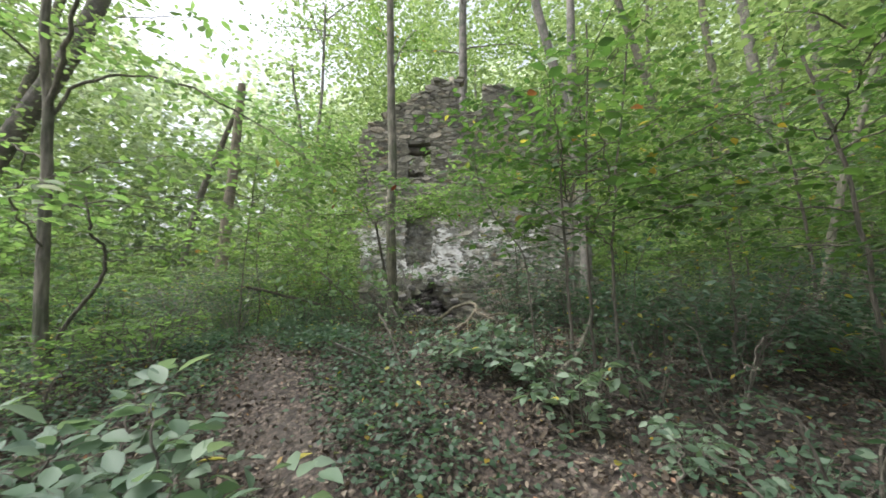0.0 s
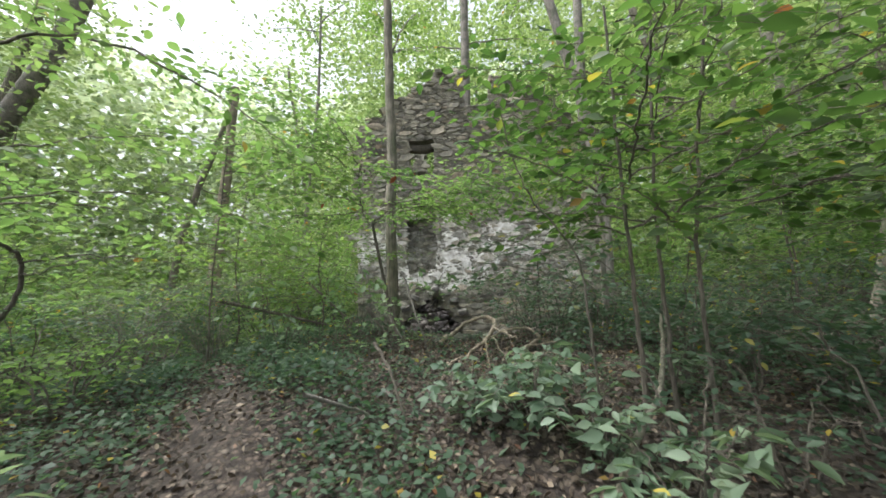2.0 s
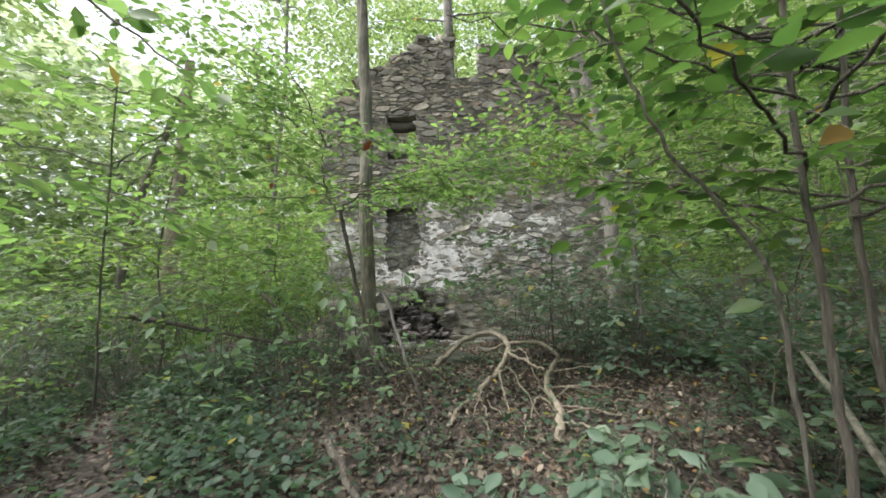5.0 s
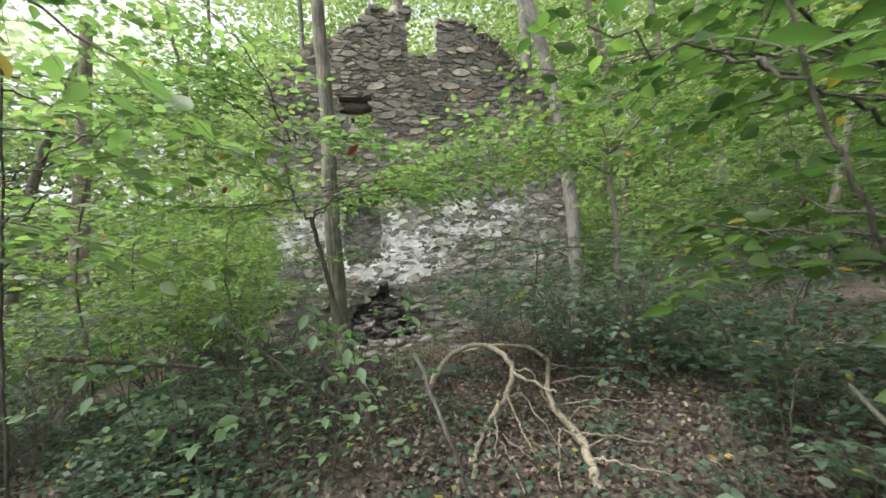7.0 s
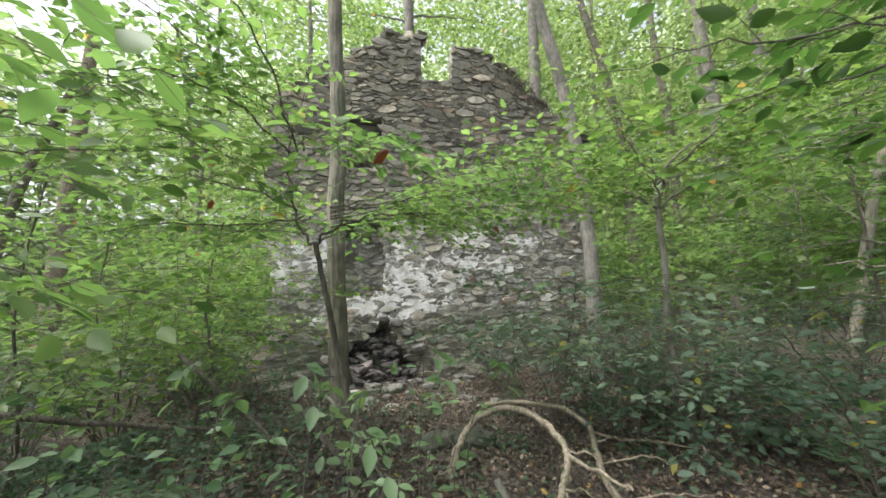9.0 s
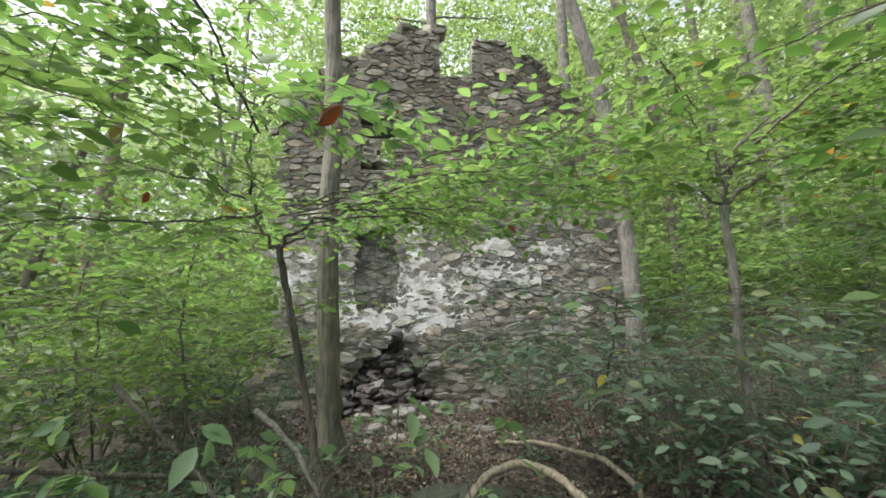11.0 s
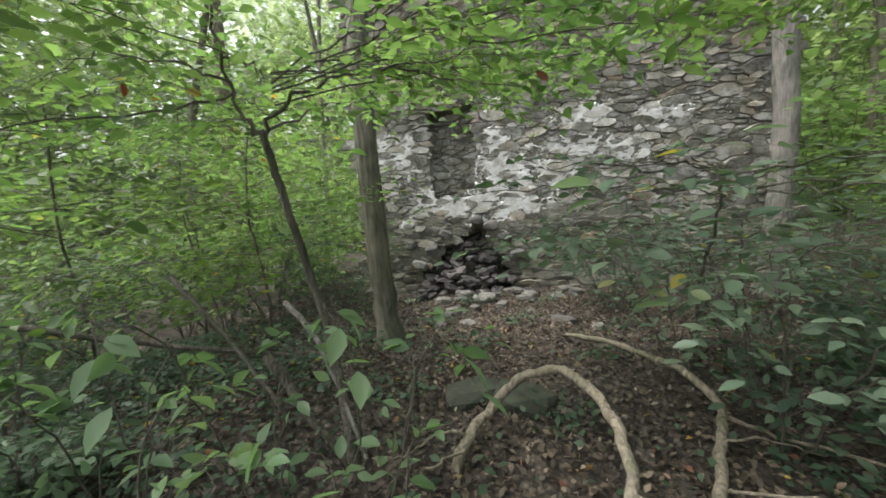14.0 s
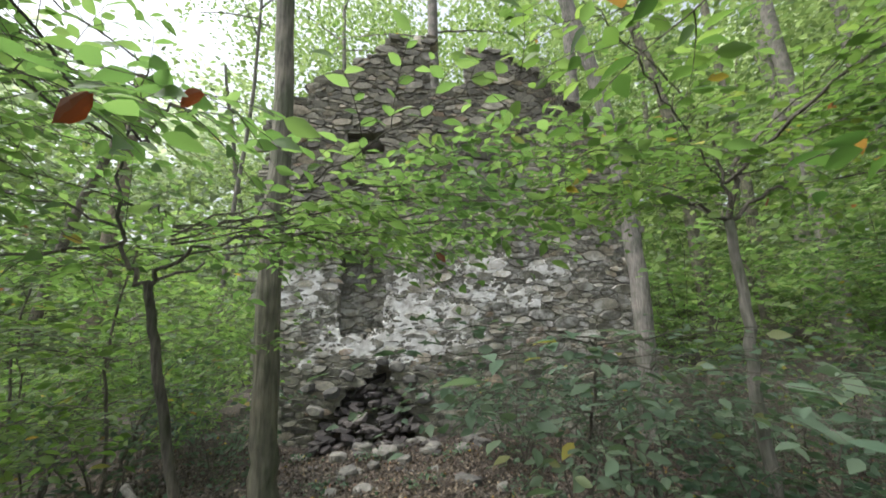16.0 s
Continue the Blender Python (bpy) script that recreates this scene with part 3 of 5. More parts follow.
def build_ruin():
    ruin = empty("wall_ruin", (0, 0, 0.3))
    tagged(ruin, "roofless gable wall of grey field stone with a broken top", "ruined wall", kind="structure")
    inv = Matrix.Translation((0, 0, -0.3))

    def held(ob):
        ob.matrix_parent_inverse = inv
        return ob

    held(core("mortar_core", wall_depth, 0, THICK, ruin, LEFT - 0.15, RIGHT + 0.15, 0.0, 8.0))
    rng = random.Random(5)
    shapes = []
    for _ in range(24):
        v, f = stone_shape(rng)
        me = bpy.data.meshes.new("stone")
        me.from_pydata(v, [], f)
        me.materials.append(STONE)
        shapes.append(me)
    packed, rng = pack_stones(wall_depth, LEFT - 0.05, RIGHT + 0.05, 0.25, 7.95, 11)
    near = [q for q in packed if -1.95 < q[1] < 2.3 and 0.5 < q[2] < 3.1 and q[3] == 0.0]
    near = sorted(near, key=lambda q: abs(q[1] - 0.1) + abs(q[2] - 1.9))[:300]
    chosen = {id(q) for q in near}
    singles = []
    for poly, cx, cz, d in near:
        block = stone_block(poly, cx, cz, rng, True)
        if block:
            me = bpy.data.meshes.new("stone")
            me.from_pydata(block[0], [], block[1])
            me.materials.append(STONE)
            singles.append((me, (cx, d, cz), 0.0, (1, 1, 1)))
    cos, faces = joined_stones([q for q in packed if id(q) not in chosen], rng, 0.0)
    held(tagged(link_mesh("stonework", cos, faces, STONE, ruin), kind="stuff"))
    # loose flat stones along the broken top
    rng = random.Random(8)
    x = LEFT + 0.1
    while x < RIGHT:
        w = rng.uniform(0.2, 0.5)
        t = float(roofline(np.array(x)))
        singles.append((rng.choice(shapes), (x + 0.05, 0.2 + rng.uniform(-0.08, 0.1), t + 0.02), rng.gauss(0, 0.12), (w, rng.uniform(0.3, 0.5), rng.uniform(0.08, 0.15))))
        x += w * 0.75
    # the standing block beside the slot
    singles.append((shapes[3], (0.72, 0.22, 8.0), 0.06, (0.22, 0.4, 0.36)))
    # beam over the upper window, wooden and rotten, sagging in the middle
    lintel = tubes("lintel", [([(-0.8, 0.26, 5.84), (-0.5, 0.25, 5.77), (-0.2, 0.25, 5.76), (0.15, 0.26, 5.82)], [0.12, 0.14, 0.14, 0.1])], BARK_THIN, ruin, 8)
    held(tagged(lintel, "dark rotten wooden lintel"))
    # the window's broken sill slopes inwards
    rng = random.Random(14)
    for k in range(9):
        singles.append((rng.choice(shapes), (-0.62 + 0.075 * k, 0.28 + rng.uniform(-0.06, 0.1), 4.9 + 0.13 * rng.random() + (0.08 if k < 5 else 0)), rng.gauss(0, 0.15), (rng.uniform(0.16, 0.26), 0.4, rng.uniform(0.08, 0.15))))
    return ruin, singles, held


RUIN, SINGLES, HELD = build_ruin()


def build_plaster():
    """Remains of white plaster, torn off in patches."""
    blobs = [(0.62, 2.35, 0.68, 0.55), (0.6, 2.3, 0.95, 0.75), (0.36, 3.02, 0.42, 0.3), (0.9, 2.0, 0.4, 0.3), (-1.4, 2.95, 0.46, 0.52), (-1.95, 2.7, 0.25, 0.45), (-0.75, 2.08, 0.36, 0.34), (-0.2, 1.96, 0.62, 0.26), (1.75, 2.88, 0.5, 0.26), (2.45, 2.75, 0.5, 0.24), (0.37, 3.63, 0.22, 0.22), (1.3, 2.5, 0.5, 0.24), (-1.25, 1.7, 0.2, 0.16), (1.9, 3.35, 0.6, 0.2), (3.0, 3.2, 0.5, 0.2)]
    cell = 0.026

    def coat(x, z):
        """How thick the plaster lies: below 0 there is none."""
        m = max(1 - math.hypot((x - a) / p, (z - b) / q) for a, b, p, q in blobs)
        return 1.25 * m + 0.8 * noise.fractal((x * 3.2, 3.1, z * 4.4), 0.3, 2.3, 7) - 0.15

    xs = np.arange(LEFT, 3.9, cell)
    zs = np.arange(1.4, 4.3, cell)
    verts, faces, seen = [], [], {}

    def vid(i, k, front):
        key = (i, k, front)
        if key not in seen:
            seen[key] = len(verts)
            x, z = LEFT + i * cell, 1.4 + k * cell
            t = max(0.0, min(1.0, coat(x, z) / 0.22))
            y = 0.012 - 0.04 * t + 0.009 * noise.noise((x * 4, 2, z * 5)) + 0.005 * noise.noise((x * 15, 2, z * 17)) + 0.004 * noise.noise((x * 34, 5, z * 37)) if front else 0.07
            verts.append((x + 0.012 * noise.noise((x * 9, 0, z * 9)), y, z + 0.012 * noise.noise((x * 9, 7, z * 9))))
        return seen[key]

    on = {(i, k) for i, x in enumerate(xs) for k, z in enumerate(zs) if coat(x + cell / 2, z + cell / 2) > -0.04 and wall_depth(x + cell / 2, z + cell / 2) == 0.0}
    for i, k in on:
        faces.append([vid(i, k, 1), vid(i + 1, k, 1), vid(i + 1, k + 1, 1), vid(i, k + 1, 1)])
        for di, dk, e in ((-1, 0, ((i, k + 1), (i, k))), (1, 0, ((i + 1, k), (i + 1, k + 1))), (0, -1, ((i, k), (i + 1, k))), (0, 1, ((i + 1, k + 1), (i, k + 1)))):
            if (i + di, k + dk) not in on:
                a, b = e
                faces.append([vid(*a, 1), vid(*a, 0), vid(*b, 0), vid(*b, 1)])
    HELD(tagged(link_mesh("plaster", verts, faces, PLASTER, RUIN), "torn patches of white plaster"))


build_plaster()


def build_rear_wall():
    """The far gable of the same house, seen through the upper window."""
    def depth(x, z):
        stub = 8.6 - 1.2 * abs(x + 0.95) if abs(x + 0.98) < 0.24 + 0.05 * math.sin(8 * z) else 6.0 - 0.2 * abs(x + 1.0)
        return None if z > stub + 0.1 * math.sin(9 * x) else 0.0
    rear = empty("wall_rear", (1, 6, 0.4))
    tagged(rear, "far gable wall of rough grey stone", "ruined wall", kind="structure")
    c = core("mortar_core", depth, 6.0, 0.5, rear, LEFT, RIGHT, 0.0, 8.7, 0.12)
    packed, rng = pack_stones(depth, LEFT, 0.8, 4.6, 8.6, 21, 0.1)
    cos, faces = joined_stones(packed, rng, 6.0)
    s = tagged(link_mesh("stonework", cos, faces, STONE, rear), kind="stuff")
    for ob in (c, s):
        ob.matrix_parent_inverse = Matrix.Translation((-1, -6, -0.4))


build_rear_wall()


def build_vine():
    """Withered vine stems hanging over the gable's broken shoulder."""
    rng = np.random.default_rng(23)
    ob = empty("withered_vine", (3.3, 0.2, 6.85))
    tagged(ob, "withered brown vine tangled over the wall's broken shoulder", "vine")
    for _ in range(26):
        x = rng.uniform(2.5, 3.75)
        top = float(roofline(np.array(x)))
        p = np.array((x, 0.25, top + 0.05))
        run = [p, p + (rng.normal(0.05, 0.08), -0.3, 0.06), p + (rng.normal(0.1, 0.15), -0.42, -0.15 - 0.25 * rng.random()), p + (rng.normal(0.15, 0.2), -0.4, -0.3 - 0.6 * rng.random())]
        pts = bend(run, 4, 0.012, rng)
        t = tubes("stem", [(pts, np.linspace(0.012, 0.004, len(pts)))], BARK_THIN, ob, 5)
        t.matrix_parent_inverse = Matrix.Translation((-3.3, -0.2, -6.85))


build_vine()


# ---------------------------------------------------------------- trees near the walk
def trunk_tree(name, label, path, r0, r1, bark, limbs=(), leaf=0.09, leaf_mat=None, seed=1, step=0.05, every=0.13, reach=0.55, fine=True, category="tree", twig_bark=None, droop=0.3, flat=0.55, first=0.2, fork=1):
    """A tree: its trunk along path, limbs given as lists of points with a radius."""
    base = path[0]
    ob = empty(name, base)
    tagged(ob, label, category)
    inv = Matrix.Translation([-c for c in base])
    rng = np.random.default_rng(seed)
    pts = bend(path, 6, 0.006, rng)
    rad = r0 + (r1 - r0) * np.linspace(0, 1, len(pts))
    rad[0] *= 1.5
    rad[1] *= 1.18
    pts[0][2] -= 0.12
    tubes("trunk", [(pts, rad)], bark, ob, 12)
    if limbs:
        c = Crown(seed + 100)
        for lp, lr in limbs:
            c.limb(lp, lr, leaf, step, every, reach, first, droop, flat, fork)
        c.build(ob, leaf_mat or LEAF, twig_bark or bark, fine=fine, world_space=True)
    for ch in ob.children:
        ch.matrix_parent_inverse = inv
    return ob


def fan(start, azimuths, length, rise, seed, lift=0.0, radius=0.012):
    """Limbs that leave one place in several directions (degrees), rising and then levelling out."""
    r = np.random.default_rng(seed)
    out = []
    for az in azimuths:
        a, ln = radians(az + r.uniform(-8, 8)), length * r.uniform(0.8, 1.2)
        s = np.array(start) + (0, 0, r.uniform(-lift, lift))
        d = np.array((math.cos(a), math.sin(a), 0))
        k = rise * r.uniform(0.6, 1.4)
        out.append(([s, s + d * ln * 0.35 + (0, 0, k * 0.55), s + d * ln * 0.7 + (0, 0, k * 0.9), s + d * ln + (0, 0, k)], radius * r.uniform(0.7, 1.1)))
    return out


# the grey trunk before the ruin
trunk_tree("woodland_tree", "slender grey-brown tree trunk standing before the ruin", [on_ground(-0.48, -3.45), (-0.53, -3.45, 1.6), (-0.55, -3.45, 2.9), (-0.53, -3.42, 4.4), (-0.6, -3.4, 6.6), (-0.62, -3.3, 9.5), (-0.5, -3.2, 13.0)], 0.115, 0.065, BARK,
           fan((-0.56, -3.4, 6.3), (120, 75), 2.0, 1.8, 3, 0.1, 0.03) + fan((-0.58, -3.4, 8.5), (20, 110, 200, 290), 2.4, 1.0, 4, 0.6, 0.025) + fan((-0.55, -3.3, 11), (60, 150, 240, 330), 2.6, 0.9, 5, 1.0, 0.025), leaf=0.12, seed=3, every=0.14, step=0.06, droop=0.3, fork=2)
# the leaning trunk at the corner of the ruin
trunk_tree("leaning_tree", "leaning grey tree trunk beside the ruined wall", [on_ground(4.35, -0.42), (4.42, -0.42, 1.5), (4.45, -0.42, 2.9), (4.36, -0.42, 4.5), (4.15, -0.4, 6.4), (3.7, -0.4, 8.3), (3.2, -0.3, 11.0), (2.9, 0, 15.0)], 0.165, 0.12, BARK_PALE,
           fan((3.2, -0.3, 11), (10, 100, 190, 280), 3.0, 1.2, 8, 1.0, 0.04) + fan((2.9, 0, 14), (50, 130, 220, 320), 3.0, 1.2, 9, 1.2, 0.04), leaf=0.17, seed=8, every=0.22, step=0.1, fork=2, reach=0.8)
# behind the slot in the gable
trunk_tree("woodland_tree", "tall straight grey tree behind the ruined gable", [on_ground(1.05, 4.6), (1.05, 4.6, 5), (1.1, 4.6, 9), (1.15, 4.7, 14), (1.2, 4.8, 19)], 0.24, 0.15, BARK_PALE,
           fan((1.15, 4.7, 13), (20, 90, 170, 260, 320), 3.4, 1.0, 12, 1.4, 0.05) + fan((1.2, 4.8, 17), (50, 120, 200, 300), 3.0, 1.0, 13, 1.5, 0.05), leaf=0.2, seed=12, every=0.25, step=0.11, fork=2, reach=0.9)
# leaning giant over the valley
trunk_tree("leaning_tree", "thick leaning tree trunk against the bright sky", [on_ground(-20.6, 2.5), (-18.6, 2.5, 4.5), (-16.4, 2.5, 8.4), (-14.9, 2.5, 10.8), (-13.8, 2.5, 13.2), (-12.4, 2.5, 17.0)], 0.42, 0.3, BARK_PALE,
           fan((-12.6, 2.5, 16.5), (150, 210, 330, 60), 3.0, 1.5, 15, 0.8, 0.05), leaf=0.2, seed=15, every=0.25, step=0.11, fork=2, reach=0.9)
trunk_tree("leaning_tree", "slim leaning tree trunk down the slope", [on_ground(-19.2, 3.2), (-18.4, 3.2, 6.0), (-17.4, 3.2, 10.0), (-16.4, 3.2, 13.5), (-15.6, 3.2, 17.0)], 0.24, 0.15, BARK,
           fan((-15.6, 3.2, 16.6), (150, 250, 30), 2.6, 1.2, 16, 0.6, 0.05), leaf=0.2, seed=16, every=0.3, step=0.12, fork=1, reach=0.9)
# trunks standing on the rise beyond the ruin
for k, (line, r, bk) in enumerate((
        ([(10.4, 6, 0.5), (10.25, 6, 6.5), (9.95, 6, 9.7), (9.45, 6, 12.2), (8.8, 6, 14.5), (7.9, 6, 19)], 0.22, BARK),
        ([(14.4, 8, 0.8), (14.4, 8, 7), (14.3, 8, 11), (13.95, 8, 15), (13.8, 8, 21)], 0.24, BARK),
        ([(20.6, 12, 1.2), (20.7, 12, 12), (20.5, 12, 20), (20.3, 12, 25)], 0.34, BARK_PALE),
        ([(17.0, 5, 1.2), (16.8, 5, 5.6), (16.6, 5, 11), (16.3, 5, 18)], 0.3, BARK_PALE),
        ([(14.1, 5, 0.9), (14.0, 5, 8), (13.6, 5, 14), (13.2, 5, 20)], 0.28, BARK_PALE),
        ([(6.0, 5, 0.4), (5.95, 5, 8), (6.05, 5, 14), (6.2, 5, 20)], 0.24, BARK_PALE),
        ([(-7.6, 9, -0.9), (-7.4, 9, 6), (-6.9, 9, 12), (-6.8, 9, 18)], 0.11, BARK_PALE),
        ([(-3.4, 11, -0.2), (-3.5, 11, 8), (-3.3, 11, 13), (-3.4, 11, 19)], 0.15, BARK_PALE),
        ([(12.3, 11, 0.9), (12.6, 11, 8), (12.4, 11, 13), (12.7, 11, 20)], 0.17, BARK))):
    line = [(line[0][0], line[0][1], float(height(line[0][0], line[0][1])))] + line[1:]
    tip = line[-1]
    trunk_tree("woodland_tree", "tall slim grey-brown tree standing beyond the ruin", line, r, r * 0.6, bk, fan((tip[0], tip[1], tip[2] - 1.5), (20 + 40 * k, 110 + 40 * k, 200 + 40 * k, 290 + 40 * k), 3.0, 1.2, 600 + k, 1.2, 0.05), leaf=0.22, seed=600 + k, every=0.35, step=0.13, fork=1, reach=1.0, fine=False)
# thin forked tree beside the path at the start
trunk_tree("forked_sapling", "thin forked grey sapling beside the start of the path", [on_ground(-3.2, -7.6), (-3.3, -7.6, 1.0), (-3.38, -7.6, 2.2), (-3.47, -7.6, 3.4), (-3.5, -7.7, 4.4), (-3.4, -7.8, 6.0)], 0.065, 0.035, BARK,
           [([(-3.45, -7.6, 3.3), (-3.2, -7.5, 3.75), (-2.4, -7.4, 3.8), (-1.5, -7.2, 3.4), (-0.9, -6.95, 3.0)], 0.02),
            ([(-3.46, -7.6, 3.35), (-3.1, -7.8, 4.1), (-2.7, -8.0, 4.9), (-2.4, -8.2, 5.6)], 0.03),
            ([(-3.38, -7.6, 2.3), (-2.9, -7.1, 2.55), (-2.2, -6.6, 2.6), (-1.3, -6.3, 2.3)], 0.012),
            ([(-3.36, -7.6, 1.9), (-3.0, -8.2, 2.2), (-2.4, -8.6, 2.3), (-1.9, -8.9, 2.2)], 0.012),
            ([(-3.36, -7.6, 1.9), (-3.9, -7.3, 2.3), (-4.6, -7.0, 2.4), (-5.3, -6.6, 2.2)], 0.012)] + fan((-3.48, -7.6, 4.2), (100, 170, 250, 20), 1.5, 0.5, 17, 0.5) + fan((-3.4, -7.6, 2.5), (60, 120, 180, 20), 1.5, 0.3, 18, 0.4), leaf=0.14, leaf_mat=LEAF_SUN, seed=17, every=0.13, step=0.075, fork=1)

# maple-like saplings that the walk passes on its way
for k, (x, y, z1, s) in enumerate(((1.93, -7.6, 3.6, 31), (2.14, -7.55, 4.1, 37), (2.32, -7.68, 3.9, 43))):
    b = on_ground(x, y)
    tip = (x - 0.12 + 0.16 * k, y - 0.1, z1)
    trunk_tree("maple_sapling", "thin dark-stemmed sapling with layered green leaves", [b, (x - 0.02, y, 1.5), (x - 0.05 + 0.04 * k, y, 2.3), tip], 0.017, 0.009, BARK_THIN,
               fan((x - 0.03, y, 2.05), (95 + 60 * k, 165, 215 + 40 * k, 330), 1.3, 0.22, s, 0.2, 0.009) + fan((x, y, 2.6), (20 + 40 * k, 100, 140, 190, 250, 310), 1.45, 0.3, s + 1, 0.3, 0.009) + fan((x, y, 3.3), (15, 75, 170 - 20 * k, 280), 1.15, 0.35, s + 2, 0.3, 0.008),
               leaf=0.1, leaf_mat=LEAF_MAPLE, seed=s, every=0.1, step=0.055, reach=0.48, category="sapling", first=0.15, fork=0, fine="broad")
trunk_tree("maple_sapling", "thin dark-stemmed sapling with layered green leaves", [on_ground(4.1, -8.2), (4.05, -8.2, 1.4), (3.95, -8.2, 2.4), (3.7, -8.2, 3.4)], 0.02, 0.012, BARK_THIN,
           fan((4.0, -8.2, 1.9), (80, 170, 250), 1.3, 0.15, 51, 0.3, 0.009) + fan((3.85, -8.2, 2.7), (30, 80, 120, 190, 240, 300), 1.4, 0.25, 52, 0.4, 0.009), leaf=0.095, leaf_mat=LEAF_MAPLE, seed=51, every=0.08, step=0.05, category="sapling")

trunk_tree("maple_sapling", "thin leaning sapling stem with few leaves", [on_ground(1.56, -7.85), (1.49, -7.9, 1.41), (1.43, -7.9, 1.79), (1.2, -7.9, 2.1), (1.06, -7.9, 2.45), (1.0, -7.9, 2.8)], 0.008, 0.004, BARK_THIN,
           [([(1.43, -7.9, 1.79), (1.5, -7.8, 1.95), (1.65, -7.6, 2.1)], 0.005), ([(1.06, -7.9, 2.45), (1.0, -7.6, 2.7), (1.0, -7.2, 2.85)], 0.005)], leaf=0.09, seed=47, every=0.16, step=0.09, reach=0.35, category="sapling", fork=0)
trunk_tree("pale_sapling", "young sapling with pale blue-green layered leaves", [on_ground(2.05, -3.6), (2.0, -3.8, 1.4), (1.95, -4.1, 1.9), (1.9, -4.3, 2.25)], 0.014, 0.008, BARK_THIN,
           fan((1.97, -4.0, 1.8), (180, 215, 250, 290, 330, 150), 1.25, 0.12, 55, 0.12, 0.006) + fan((1.9, -4.3, 2.15), (170, 205, 240, 275, 310, 345, 20), 1.3, 0.08, 56, 0.1, 0.006), leaf=0.115, leaf_mat=LEAF_PALE, seed=55, every=0.16, step=0.085, reach=0.45, category="sapling", fork=1)

for k, (x, y, z1) in enumerate(((5.0, -6.6, 3.9), (5.6, -4.4, 4.4), (4.9, -9.6, 4.0), (6.9, -6.6, 4.6), (7.2, -2.6, 4.8))):
    trunk_tree("maple_sapling", "slender dark sapling with wide flat layers of leaves", [on_ground(x, y), (x + 0.05, y, 1.7), (x - 0.05, y, 2.8), (x - 0.15, y, z1)], 0.022, 0.011, BARK_THIN,
               fan((x, y, 2.1), (30 + 20 * k, 110, 170, 250, 320), 1.5, 0.2, 650 + k, 0.3, 0.009) + fan((x, y, 2.9), (10 + 25 * k, 70, 150, 200, 280), 1.6, 0.3, 660 + k, 0.3, 0.009) + fan((x - 0.1, y, 3.6), (20, 90, 160, 230, 310), 1.4, 0.35, 670 + k, 0.3, 0.008), leaf=0.1, leaf_mat=LEAF_MAPLE, seed=650 + k, every=0.11, step=0.06, reach=0.55, category="sapling", first=0.15, fork=1)

for k, (x, y, z1) in enumerate(((-1.9, -3.3, 3.1), (-2.9, -4.3, 3.3), (-3.4, -2.6, 3.4))):
    trunk_tree("maple_sapling", "slender sapling with flat layers of bright leaves before the wall", [on_ground(x, y), (x + 0.05, y, 1.3), (x - 0.05, y, 2.2), (x + 0.1, y, z1)], 0.016, 0.008, BARK_THIN,
               fan((x, y, 1.6), (-60 + 20 * k, 0, 60, 130, 190, 260), 1.4, 0.12, 680 + k, 0.2, 0.007) + fan((x, y, 2.2), (-30 + 25 * k, 30, 90, 160, 220, 290), 1.5, 0.2, 690 + k, 0.25, 0.007) + fan((x, y, 2.8), (-10, 50, 110, 170, 240, 310), 1.2, 0.25, 700 + k, 0.2, 0.006), leaf=0.09, leaf_mat=LEAF, seed=680 + k, every=0.1, step=0.055, reach=0.5, category="sapling", first=0.15, fork=1)

# the pale forked sapling to the right of the last steps
trunk_tree("forked_sapling", "pale forked sapling with wide leafy arms", [on_ground(2.95, -4.3), (2.92, -4.3, 1.7), (2.95, -4.3, 2.4), (2.93, -4.3, 3.02)], 0.04, 0.03, BARK_PALE,
           [([(2.93, -4.3, 3.0), (2.65, -4.35, 3.14), (2.31, -4.4, 3.2), (1.7, -4.6, 3.12)], 0.014),
            ([(2.93, -4.3, 3.02), (3.3, -4.25, 3.25), (3.8, -4.2, 3.36), (4.7, -4.1, 3.5)], 0.017),
            ([(2.93, -4.3, 3.04), (3.1, -4.35, 3.55), (3.66, -4.4, 3.86), (4.5, -4.5, 4.15)], 0.022),
            ([(2.93, -4.3, 3.04), (2.84, -4.4, 3.5), (2.6, -4.5, 3.85), (2.1, -4.7, 4.1)], 0.014),
            ([(2.93, -4.3, 3.02), (2.8, -3.8, 3.4), (2.5, -3.3, 3.6), (2.2, -2.8, 3.7)], 0.014),
            ([(2.95, -4.3, 3.3), (3.2, -4.9, 3.7), (3.5, -5.4, 3.9), (3.9, -5.9, 4.0)], 0.014)] + fan((2.95, -4.3, 3.25), (0, 60, 110, 150, 185, 220, 300), 2.1, 0.35, 62, 0.2, 0.007) + fan((3.05, -4.3, 3.6), (20, 70, 130, 330, 280), 2.0, 0.7, 63, 0.2, 0.007), leaf=0.09, seed=61, every=0.07, step=0.05, reach=0.55, category="sapling", twig_bark=BARK_THIN, fork=1, fine="broad")

